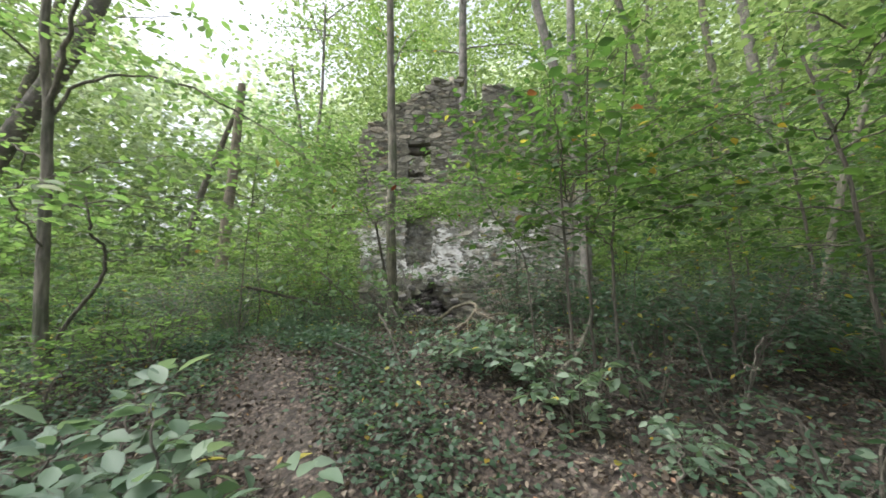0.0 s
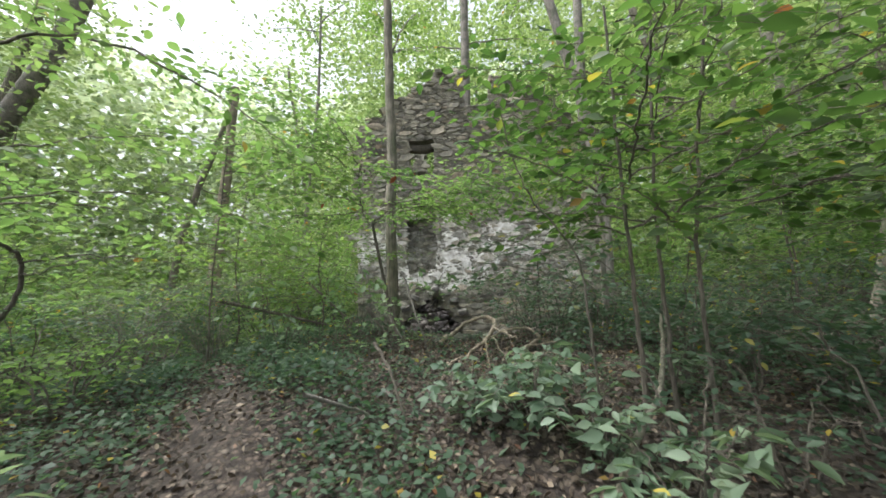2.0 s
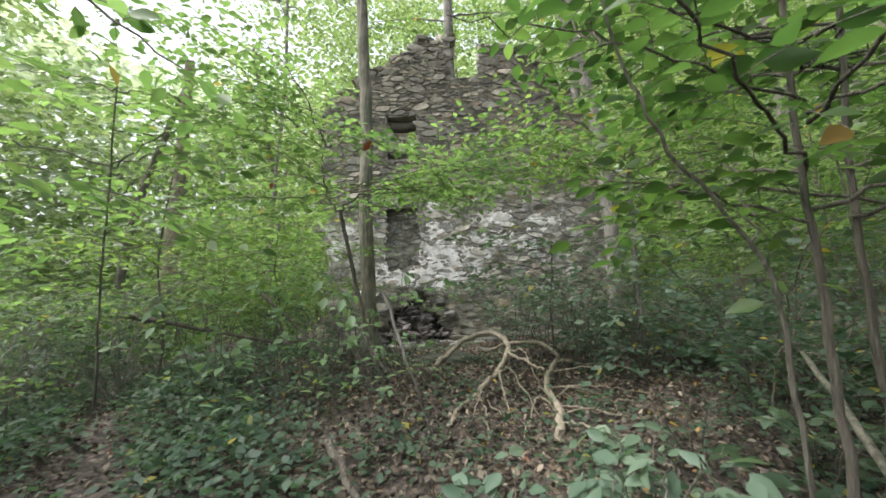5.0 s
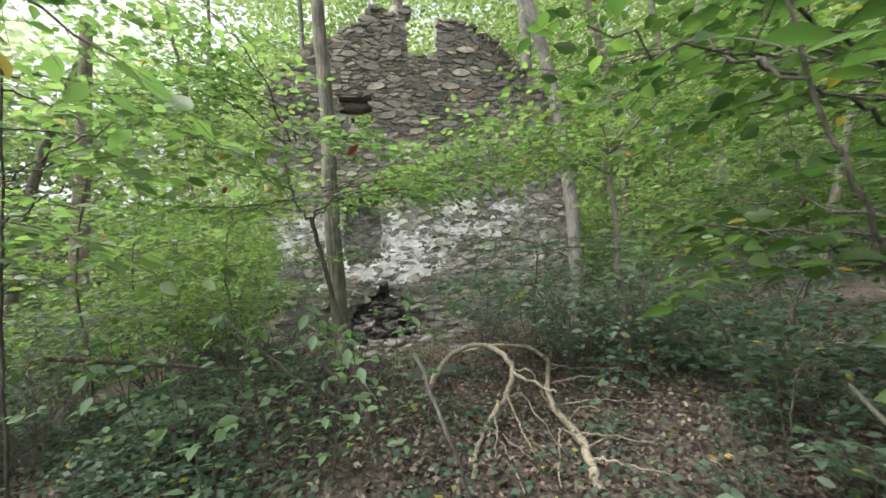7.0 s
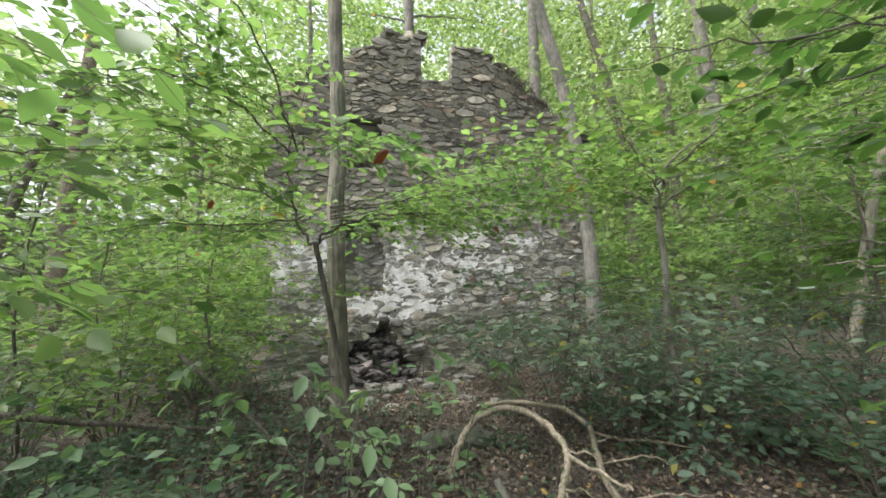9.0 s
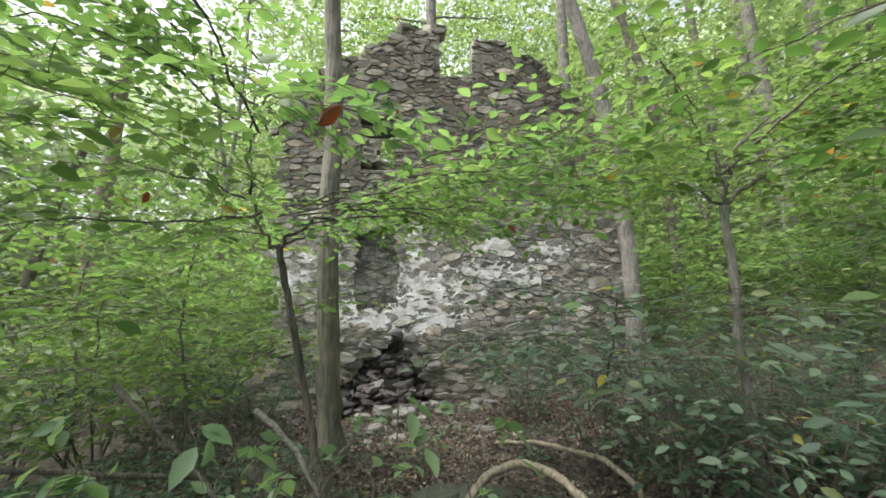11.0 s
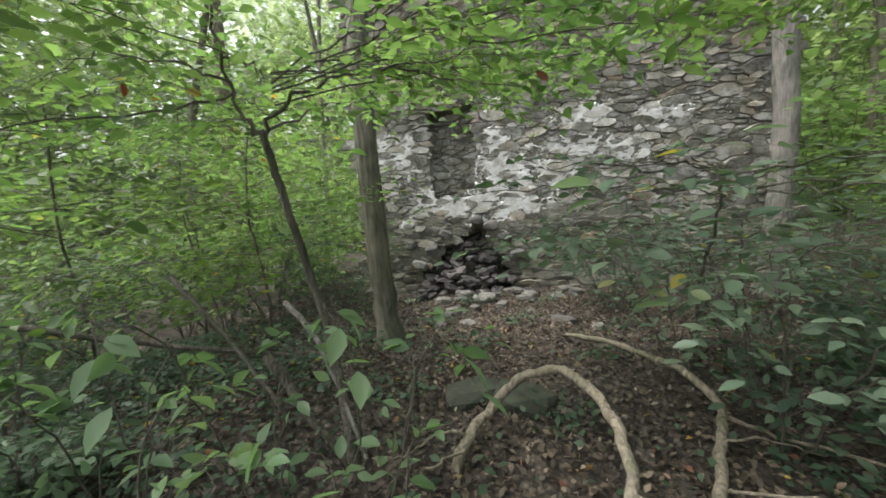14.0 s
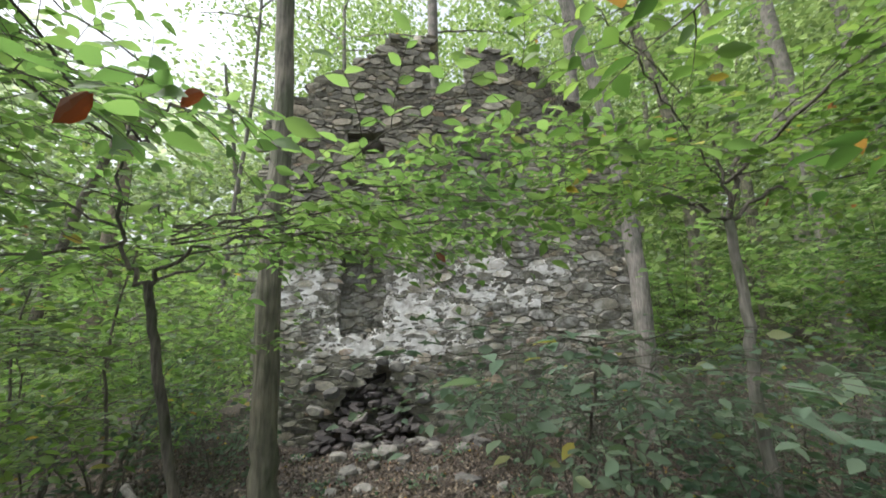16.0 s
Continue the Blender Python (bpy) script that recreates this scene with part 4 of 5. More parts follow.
trunk_tree("crooked_sapling", "dark crooked sapling stem leaning over the undergrowth", [on_ground(-3.55, -7.4), (-3.38, -7.26, 1.15), (-3.2, -7.12, 1.56), (-3.14, -7.15, 1.92), (-3.08, -7.38, 2.06), (-3.0, -7.5, 2.2), (-3.02, -7.55, 2.45)], 0.024, 0.011, BARK_THIN,
           [([(-3.14, -7.15, 1.9), (-2.8, -6.95, 1.98), (-2.3, -6.8, 1.95), (-1.8, -6.6, 1.85)], 0.009), ([(-3.16, -7.13, 1.8), (-2.9, -7.2, 1.8), (-2.5, -7.2, 1.92), (-2.0, -7.2, 1.85)], 0.008), ([(-3.14, -7.15, 1.9), (-3.5, -6.9, 2.0), (-4.1, -6.7, 2.0)], 0.008)], leaf=0.07, seed=67, every=0.11, step=0.06, reach=0.4, category="sapling", fork=1)
WITHERED = [(-0.03, -5.89, 2.97, 40, 0.11), (0.19, -5.79, 3.03, 120, 0.1), (0.86, -4.9, 2.72, 200, 0.07), (-1.25, -5.0, 2.9, 10, 0.08), (3.3, -4.25, 3.2, 70, 0.09)]
# the small crooked tree to the left of the last steps
trunk_tree("crooked_sapling", "small dark crooked sapling with arching branches", [on_ground(-0.11, -5.13), (-0.22, -4.95, 1.1), (-0.35, -4.82, 1.5), (-0.47, -4.85, 2.15), (-0.56, -4.87, 2.6)], 0.027, 0.02, BARK_THIN,
           [([(-0.56, -4.87, 2.57), (-0.47, -4.87, 2.69), (-0.2, -4.87, 2.8), (0.16, -4.87, 2.82), (0.71, -4.83, 2.7)], 0.013),
            ([(-0.56, -4.87, 2.57), (-0.66, -4.87, 2.7), (-0.74, -4.87, 3), (-0.76, -4.88, 3.4), (-0.64, -4.93, 3.8)], 0.013),
            ([(-0.7, -4.87, 2.85), (-1.04, -4.93, 3), (-1.54, -4.93, 3.1), (-2.14, -4.83, 3)], 0.008),
            ([(-0.74, -4.87, 3.3), (-1.04, -5.33, 3.5), (-1.44, -5.53, 3.55), (-1.84, -5.63, 3.45)], 0.008),
            ([(-0.74, -4.87, 3), (-0.94, -4.33, 3.15), (-1.24, -3.83, 3.2), (-1.64, -3.43, 3.1)], 0.008),
            ([(-0.72, -4.89, 3.5), (-1.14, -4.83, 3.8), (-1.64, -4.73, 4), (-2.24, -4.53, 4)], 0.008),
            ([(-0.64, -4.93, 2.8), (-1.04, -5.13, 2.7), (-1.54, -5.33, 2.65), (-2.04, -5.53, 2.5)], 0.008),
            ([(-0.69, -4.93, 3.3), (-0.74, -5.53, 3.6), (-0.84, -6.03, 3.75), (-0.94, -6.43, 3.75)], 0.008),
            ([(-0.54, -4.83, 2.62), (-0.34, -4.33, 2.85), (0.06, -3.93, 2.95), (0.66, -3.63, 2.85)], 0.008)] + fan((-0.66, -4.87, 2.9), (110, 150, 225), 2.3, 0.25, 72, 0.25, 0.004) + fan((-0.72, -4.88, 3.45), (150, 195, 238), 2.2, 0.4, 73, 0.3, 0.004) + fan((-0.95, -5.1, 3.25), (180, 215, 250), 1.2, 0.2, 79, 0.25, 0.003) + fan((-0.45, -4.9, 2.75), (-14, -4, 6, 16, 28, 42, 58), 2.4, 0.3, 74, 0.15, 0.006) + fan((-0.7, -4.9, 3.7), (170, 195, 215, 235), 1.9, 0.45, 78, 0.2, 0.005) + fan((0.1, -4.9, 2.95), (-25, -5, 15, 40, 65), 1.5, 0.25, 75, 0.15, 0.005) + [([(-0.66, -4.87, 3.35), (-0.6, -5.2, 3.3), (-0.4, -5.6, 3.15), (WITHERED[0][0], WITHERED[0][1], WITHERED[0][2])], 0.007), ([(-0.62, -4.9, 3.3), (-0.3, -5.3, 3.25), (0.0, -5.6, 3.1), (WITHERED[1][0], WITHERED[1][1], WITHERED[1][2])], 0.007)], leaf=0.09, leaf_mat=LEAF_SUN, seed=71, every=0.095, step=0.06, reach=0.55, category="sapling", fork=1, first=0.15, fine="broad")


trunk_tree("maple_sapling", "thin sapling with large bright leaves beside the walk", [on_ground(-2.4, -5.7), (-2.35, -5.75, 1.6), (-2.2, -5.9, 2.5), (-2.0, -6.1, 3.4)], 0.011, 0.006, BARK_THIN,
           fan((-2.2, -5.9, 2.3), (-20, 40, 100, 160), 1.0, 0.2, 81, 0.25, 0.008) + fan((-2.1, -6.0, 2.9), (-30, 20, 60, 120, 200), 1.0, 0.15, 82, 0.25, 0.008) + fan((-2.0, -6.1, 3.3), (60, 110, 180), 1.0, 0.2, 83, 0.2, 0.008), leaf=0.14, leaf_mat=LEAF_SUN, seed=81, every=0.19, step=0.085, reach=0.5, category="sapling", fork=0)


def withered_leaf(at, turn, size, seed):
    """A dead leaf, curled up, hanging by its stalk."""
    rng = random.Random(seed)
    bm = bmesh.new()
    rows = []
    for i in range(7):
        t = i / 6
        w = size * 0.34 * math.sin(math.pi * (0.08 + 0.9 * t)) ** 0.8
        row = []
        for j in range(5):
            a = (j / 4 - 0.5) * 2.6
            row.append(bm.verts.new((math.sin(a) * w * 0.8 + rng.uniform(-0.1, 0.1) * w, (1 - math.cos(a)) * w * 0.6 + 0.15 * size * t * t, -t * size + rng.uniform(-0.05, 0.05) * size)))
        rows.append(row)
    for i in range(6):
        for j in range(4):
            bm.faces.new((rows[i][j], rows[i][j + 1], rows[i + 1][j + 1], rows[i + 1][j]))
    me = bpy.data.meshes.new("withered_leaf")
    bm.to_mesh(me)
    bm.free()
    me.materials.append(RUSSET)
    ob = new("withered_leaf", me)
    ob.matrix_world = pose(*at, 20, 35, turn)
    tagged(ob, "curled russet-brown dead leaf hanging from a twig", "leaf", "withered leaves")


for k, (x, y, z, tr, sz) in enumerate(WITHERED):
    withered_leaf((x, y, z), tr, sz, 90 + k)


# ---------------------------------------------------------------- dead branch on the ground
def build_dead_branch():
    ob = empty("fallen_branch", on_ground(1.4, -5.2))
    tagged(ob, "bare pale dead branch arching over the leaf litter", "fallen branch")
    g = lambda x, y, dz=0.01: on_ground(x, y, dz)
    runs = {
        "arch": [g(0.3, -5.5, -0.04), (0.37, -5.19, 0.78), (0.45, -4.98, 0.94), (0.6, -4.66, 1.0), (0.75, -4.6, 1.12), (0.95, -4.66, 1.2), (1.07, -4.95, 1.23), (1.13, -5.22, 1.18), (1.1, -5.47, 1.13), (0.99, -5.62, 1.0), (0.84, -5.75, 0.9), (0.76, -5.8, 0.84), g(0.63, -6.06, 0.02), g(0.52, -6.35, 0.01)],
        "fork": [(1.1, -5.5, 1.13), (1.22, -5.68, 1.08), (1.34, -5.79, 1.03)],
        "stem": [(1.2, -2.8, 0.68), (1.42, -3.5, 0.9), (1.69, -4.14, 1.0), (1.86, -4.4, 0.9), (1.72, -4.75, 0.86), (1.5, -5.25, 0.82), (1.4, -5.74, 0.8), (1.37, -6.05, 0.8), (1.28, -6.34, 0.78), (1.2, -6.6, 0.76)],
        "side": [(1.86, -4.5, 0.86), (2.05, -4.6, 0.83), (2.4, -4.8, 0.82), g(2.7, -5.0, 0.03)],
        "root": [(0.47, -5.18, 0.84), (0.58, -5.52, 0.86), (0.59, -5.68, 0.84), (0.76, -5.8, 0.84)],
        "tail": [(0.42, -5.1, 0.83), (0.32, -5.55, 0.82), (0.15, -5.77, 0.8), (-0.01, -5.82, 0.79), g(-0.3, -5.9, 0.02)],
        "spur": [(0.99, -5.66, 0.99), (0.98, -5.89, 0.9), (0.99, -6.0, 0.83), (1.0, -6.26, 0.79)],
        "spray": [(0.77, -5.83, 0.84), (0.82, -5.97, 0.82), (0.8, -6.24, 0.8), g(0.79, -6.5, 0.02)],
        "spike": [(1.31, -6.29, 0.78), (1.38, -6.4, 0.81), (1.5, -6.5, 0.8), g(1.75, -6.6, 0.02)],
        "twist": [(1.33, -6.2, 0.8), (1.2, -6.15, 0.92), (1.1, -6.3, 0.84), g(0.98, -6.55, 0.02)],
    }
    radius = {"arch": (0.032, 0.015), "fork": (0.014, 0.008), "stem": (0.019, 0.032), "side": (0.012, 0.006), "root": (0.014, 0.008), "tail": (0.014, 0.006)}
    rng = np.random.default_rng(5)
    held_by = {}
    for name, pts in sorted(runs.items(), key=lambda q: q[0] not in ("arch", "stem")):
        p = bend(pts, 6, 0.006, rng)
        a, b = radius.get(name, (0.009, 0.004))
        run = [(p, np.linspace(a, b, len(p)) * rng.uniform(0.9, 1.15, len(p)))]
        if name in ("arch", "stem"):
            limb = held_by[name] = tubes("limb", run, DEADWOOD, ob, 8)
            limb.matrix_parent_inverse = Matrix.Translation([-c for c in ob.location])
        else:
            tubes("side_branch", run, DEADWOOD, held_by["stem" if name in ("side", "spike", "twist") else "arch"], 8)
    # fine bare twigs that sprawl over the litter
    for x, y, z, dx, dy, kind in ((1.6, -5.05, 0.84, 0.75, -0.25, "stem"), (1.45, -5.5, 0.81, 0.85, -0.1, "stem"), (1.4, -5.8, 0.8, 0.7, 0.12, "stem"), (1.38, -6.0, 0.8, 0.55, -0.25, "stem"), (1.32, -6.2, 0.79, 0.5, 0.1, "stem"), (1.72, -4.75, 0.86, 0.6, 0.15, "stem"), (0.99, -5.62, 1.0, 0.25, -0.5, "arch"), (0.84, -5.75, 0.9, -0.15, -0.5, "arch"), (1.1, -5.47, 1.13, 0.3, -0.35, "arch"), (0.5, -4.9, 0.95, -0.5, -0.2, "arch"), (0.45, -5.0, 0.93, -0.35, -0.55, "arch"), (0.76, -5.8, 0.84, 0.2, -0.45, "arch")):
        fall = on_ground(x + dx, y + dy, 0.015)
        top = max(z, fall[2])
        p = bend([(x, y, z), (x + dx * 0.35 + rng.normal(0, 0.03), y + dy * 0.35 + rng.normal(0, 0.04), top + rng.uniform(0.0, 0.07)), (x + dx * 0.7, y + dy * 0.7 + rng.normal(0, 0.05), 0.5 * (top + fall[2])), fall], 5, 0.008, rng)
        tubes("side_branch", [(p, np.linspace(0.008, 0.003, len(p)))], DEADWOOD, held_by[kind], 6)


build_dead_branch()


def dead_stick(a, b, r, seed):
    rng = np.random.default_rng(seed)
    p = bend([a, tuple((np.array(a) + b) / 2 + rng.normal(0, 0.05, 3)), b], 5, 0.006, rng)
    ob = tubes("dead_stick", [(p, np.linspace(r, r * 0.5, len(p)))], BARK_PALE if seed % 2 and r < 0.03 else BARK_THIN, None, 6)
    tagged(ob, "thin dead stick fallen among the undergrowth", "stick", "fallen sticks")


for k, (a, b, r) in enumerate((((-0.62, -5.0, 1.4), on_ground(-0.13, -5.12, 0.0), 0.03),  ((-2.9, -4.9, 1.55), on_ground(-0.95, -4.1, 0.04), 0.03), ((3.3, -2.3, 1.25), on_ground(2.2, -2.6, 0.05), 0.016), ((1.55, -1.6, 1.25), on_ground(2.1, -1.5, 0.2), 0.014), (on_ground(-1.6, -4.6, 0.9), on_ground(-0.6, -4.9, 0.05), 0.02), (on_ground(-0.75, -4.6, 0.65), on_ground(-0.05, -5.1, 0.03), 0.02), (on_ground(3.0, -6.0, 0.05), on_ground(4.4, -5.2, 0.06), 0.02), (on_ground(0.2, -6.9, 0.9), on_ground(0.45, -6.75, 0.05), 0.01), (on_ground(4.0, -6.4, 0.03), on_ground(5.8, -5.6, 0.04), 0.03), (on_ground(-0.1, -8.3, 0.55), on_ground(0.2, -7.8, 0.03), 0.012), (on_ground(0.1, -7.6, 0.5), on_ground(0.36, -7.82, 0.02), 0.014))):
    dead_stick(a, b, r, 100 + k)


def leaning_branch():
    """A barkless branch that leans among the saplings, bent in the middle."""
    rng = np.random.default_rng(31)
    p = bend([on_ground(1.42, -8.31, -0.05), (1.7, -8.0, 0.74), (1.99, -7.7, 0.98), (2.38, -6.98, 1.33)], 5, 0.008, rng)
    ob = tubes("leaning_branch", [(p, np.linspace(0.03, 0.012, len(p)))], BARK, None, 8)
    tagged(ob, "pale barkless dead branch leaning among the saplings", "branch")


leaning_branch()


def build_log():
    """A rotten log on the slope."""
    rng = np.random.default_rng(9)
    line = [on_ground(4.0, -4.9, 0.08), on_ground(4.7, -5.5, 0.08), on_ground(5.4, -6.2, 0.09), on_ground(6.2, -6.8, 0.08)]
    p = bend(line, 6, 0.012, rng)
    ob = tubes("fallen_log", [(p, np.linspace(0.09, 0.14, len(p)) * rng.uniform(0.92, 1.08, len(p)))], BARK, None, 10)
    tagged(ob, "dark rotten log lying in the leaf litter", "log")


build_log()


# ---------------------------------------------------------------- rubble
def rock(name, label, at, size, turn, mat, seed, group=""):
    rng = random.Random(seed)
    bm = bmesh.new()
    bmesh.ops.create_icosphere(bm, subdivisions=1 if mat is RUBBLE else 2, radius=0.55)
    off = rng.uniform(0, 50)
    for v in bm.verts:
        d = v.co.normalized()
        k = 1 + 0.35 * noise.noise(d * 1.4 + Vector((off, 0, 0))) + 0.12 * noise.noise(d * 4 + Vector((0, off, 0)))
        v.co = Vector([max(-0.4, min(0.4, c * k + rng.uniform(-0.05, 0.05))) for c in v.co])
    me = bpy.data.meshes.new(name)
    bm.to_mesh(me)
    bm.free()
    me.materials.append(mat)
    ob = new(name, me)
    ob.matrix_world = pose(*at, turn[0], turn[1], turn[2]) @ Matrix.Diagonal((*size, 1))
    return tagged(ob, label, "stone", group)


def build_rubble():
    rng = random.Random(77)
    for k in range(110):
        x = rng.gauss(-0.15, 0.45)
        lean = rng.random()
        x = max(-0.95, min(0.55, x))
        y = 0.34 - 0.8 * lean
        z = 0.48 + (1 - lean) * 1.15 * (1 - abs(x + 0.2) / 1.05) + rng.uniform(-0.05, 0.05)
        s = 0.08 + 0.26 * rng.random() ** 1.6
        rock("rubble_stone", "broken stone coloured dark for the gap at the wall's foot", (x, y, z), (s * 1.4, s, s * 0.5), (rng.uniform(-25, 25), rng.uniform(-25, 25), rng.uniform(0, 180)), RUBBLE, 300 + k, "fallen rubble")
    for k in range(46):
        x, y = rng.gauss(0.1, 0.8), -0.3 - 2.0 * rng.random() ** 1.8
        s = rng.uniform(0.07, 0.25)
        rock("fallen_stone", "grey broken stone lying in the leaf litter", on_ground(x, y, s * 0.1), (s * 1.4, s, s * 0.6), (rng.uniform(-12, 12), rng.uniform(-12, 12), rng.uniform(0, 180)), FALLEN if k % 3 else RUBBLE, 400 + k, "stones before the wall")
    for k, (x, y, z, w) in enumerate(((0.28, -0.06, 1.62, 0.34), (0.02, -0.04, 1.72, 0.26), (0.5, -0.05, 1.4, 0.3), (-0.55, -0.05, 1.5, 0.28), (-0.8, -0.08, 1.22, 0.3), (-1.05, -0.1, 0.95, 0.34), (-1.2, -0.05, 1.3, 0.26), (0.72, -0.08, 1.1, 0.3))):
        rock("displaced_stone", "large grey stone loosened at the edge of the gap", (x, y, z), (w, 0.26, w * 0.6), (rng.uniform(-20, 20), rng.uniform(-25, 25), rng.uniform(-15, 15)), FALLEN, 470 + k, "stones round the gap")
    for k, (x, y, w) in enumerate(((0.2, -0.75, 0.36), (-0.15, -0.6, 0.26), (0.45, -0.95, 0.24), (-0.5, -0.85, 0.3), (0.05, -1.2, 0.22), (1.3, -0.9, 0.26))):
        rock("fallen_stone", "pale grey broken stone lying in the leaf litter", on_ground(x, y, w * 0.12), (w, w * 0.8, w * 0.6), (rng.uniform(-12, 12), rng.uniform(-12, 12), rng.uniform(0, 180)), FALLEN, 490 + k, "stones before the wall")
    rock("mossy_rock", "flat mossy rock half buried in leaf litter", on_ground(0.42, -4.34, 0.0), (0.5, 0.34, 0.24), (5, -6, 20), MOSSY, 501)
    rock("mossy_rock", "grey-green rock under the arching branch", on_ground(0.74, -4.42, 0.0), (0.46, 0.34, 0.3), (0, 10, -15), MOSSY, 502)


build_rubble()


# ---------------------------------------------------------------- undergrowth
def shrub_proto(name, label, seed, high, wide, stems, leaf, mat, every=0.13, step=0.06, reach=0.5, fine=True, category="shrub", bark=None, fork=2, limbs="stem", stem=0.009):
    """A many-stemmed bush with layered sprays, standing at the origin."""
    ob = empty(name)
    tagged(ob, label, category)
    r = np.random.default_rng(seed)
    c = Crown(seed)
    for k in range(stems):
        a = 2 * math.pi * k / stems + r.uniform(-0.4, 0.4)
        d = np.array((math.cos(a), math.sin(a), 0))
        h, w = high * r.uniform(0.5, 1.0), wide * r.uniform(0.6, 1.0)
        s = d * 0.05
        pts = [s - (0, 0, 0.1), s + d * w * 0.25 + (0, 0, h * 0.5), s + d * w * 0.6 + (0, 0, h * 0.9), s + d * w + (0, 0, h * 0.95)]
        c.limb(pts, stem, leaf, step, every, reach, 0.2, 0.35, 0.55, fork)
    c.build(ob, mat, bark or BARK_THIN, fine=fine, limbs=limbs)
    return ob


def scatter(proto, places, seed, lo=0.8, hi=1.2, group="undergrowth"):
    r = random.Random(seed)
    first = True
    for p in places:
        m = pose(*p, r.uniform(-9, 9), r.uniform(-9, 9), r.uniform(0, 360)) @ Matrix.Scale(r.uniform(lo, hi), 4)
        if first:
            proto.matrix_basis = m
            tagged(proto, group=group)
            first = False
        else:
            o = copy_thing(proto, Matrix.Identity(4))
            o.matrix_basis = m


def spots(n, x0, x1, y0, y1, seed, clear=0.9):
    """Random places on the ground, none on the walker's line or inside the ruin."""
    r = random.Random(seed)
    out = []
    while len(out) < n:
        x, y = r.uniform(x0, x1), r.uniform(y0, y1)
        if -12.5 < y < -6 and -0.3 - clear < x < 1.1 + clear:
            continue
        if -52 < math.degrees(math.atan2(x - 0.8, y + 10.5)) < -26 and y > -8:
            continue
        if LEFT - 0.4 < x < RIGHT + 0.4 and -0.5 < y < 7:
            continue
        out.append(on_ground(x, y))
    return out


spice = shrub_proto("spicebush", "dense dark green bush with thin stems", 201, 1.7, 1.3, 10, 0.1, LEAF_DARK, every=0.13, step=0.07, fork=1)
scatter(spice, [on_ground(*p) for p in ((1.95, -1.5), (4.3, -2.4), (5.6, -2.4), (3.2, -1.1), (6.5, -1.6), (5.8, -3.9), (4.6, -1.3), (7.2, -3.2), (8.0, -1.0), (6.8, -5.0))], 5, 0.5, 1.05)
low = shrub_proto("low_shrub", "low green shrub with layered leaves over the leaf litter", 211, 0.6, 0.8, 8, 0.085, LEAF_DARK, reach=0.4, every=0.1, step=0.05)
scatter(low, [on_ground(*p) for p in ((2.6, -3.9), (2.75, -4.9), (3.5, -4.5), (3.9, -5.6), (4.6, -4.3), (5.4, -5.8), (4.3, -8.0), (3.1, -6.3), (4.7, -6.7), (3.7, -7.5), (5.6, -7.3), (3.4, -3.6))], 6, 0.85, 1.2)
bright = shrub_proto("leafy_shrub", "bright green bush with layered leaves", 221, 2.3, 1.6, 10, 0.11, LEAF_SUN, every=0.15, step=0.075)
scatter(bright, [on_ground(*p) for p in ((-4.5, -11.5), (5.5, -12.0), (-2.0, -14.5), (3.0, -15.0), (7.5, -8.0), (-7.5, -10.0), (-3.3, -2.4), (-4.8, -3.3), (-2.6, -0.9), (-3.6, 0.4), (-5.2, -1.2), (-6.5, -3.0), (-5.9, -5.2), (-7.6, -5.0), (-6.8, -7.2), (-4.5, 1.8), (-6.4, 1.2), (-8.2, -1.0))], 7, 0.8, 1.25)
fresh = shrub_proto("leafy_plant", "knee-high light green leafy plant beside the path", 225, 0.55, 0.5, 8, 0.075, LEAF_SUN, every=0.11, step=0.055, reach=0.3, fork=1, category="plant")
scatter(fresh, [on_ground(*p) for p in ((-2.35, -7.4), (-2.9, -7.7), (-2.7, -6.8), (-3.3, -6.9), (-3.1, -6.1), (-3.9, -6.4), (-3.8, -5.3), (-3.3, -8.3), (-4.4, -7.2), (-4.6, -5.8), (-2.5, -8.3))], 19, 0.8, 1.25)
mid = shrub_proto("understory_tree", "young tree with thin trunk and layered leaves", 231, 4.2, 2.6, 12, 0.17, LEAF_SUN, every=0.24, step=0.12, reach=0.9, fine=False, limbs="")
scatter(mid, [on_ground(-3.9, 0.2), on_ground(-4.6, 2.6), on_ground(6.3, 1.2)] + spots(8, -14, -4.5, -5, 9, 9) + spots(6, 7.5, 15, -3, 8, 10) + spots(7, -10, 14, 8, 16, 11), 8, 0.8, 1.4, "understory")

# broad pale leaves close to the walk
herb = shrub_proto("broad_leaved_plant", "broad pale green leaves on thin stems", 241, 0.7, 0.4, 7, 0.14, LEAF_PALE, every=0.15, step=0.11, reach=0.22, fork=1, fine="broad")
scatter(herb, [on_ground(*p) for p in ((0.75, -7.75), (1.1, -7.85), (1.45, -8.1), (1.7, -8.5), (-1.5, -5.6), (2.2, -8.9), (2.7, -9.2), (2.4, -7.0), (1.25, -7.55))], 12, 0.55, 0.8)
leafy = shrub_proto("broad_leaved_plant", "tall plant with long pale green leaves beside the path", 245, 0.72, 0.45, 7, 0.125, LEAF_PALE, every=0.12, step=0.09, reach=0.28, fork=1, fine="broad")
scatter(leafy, [on_ground(*p) for p in ((-0.35, -9.6), (-0.6, -9.9), (-0.35, -10.0), (-0.85, -9.7), (-0.6, -10.3), (-1.1, -10.1), (-1.3, -9.6), (-0.9, -9.3))], 13, 0.95, 1.2)


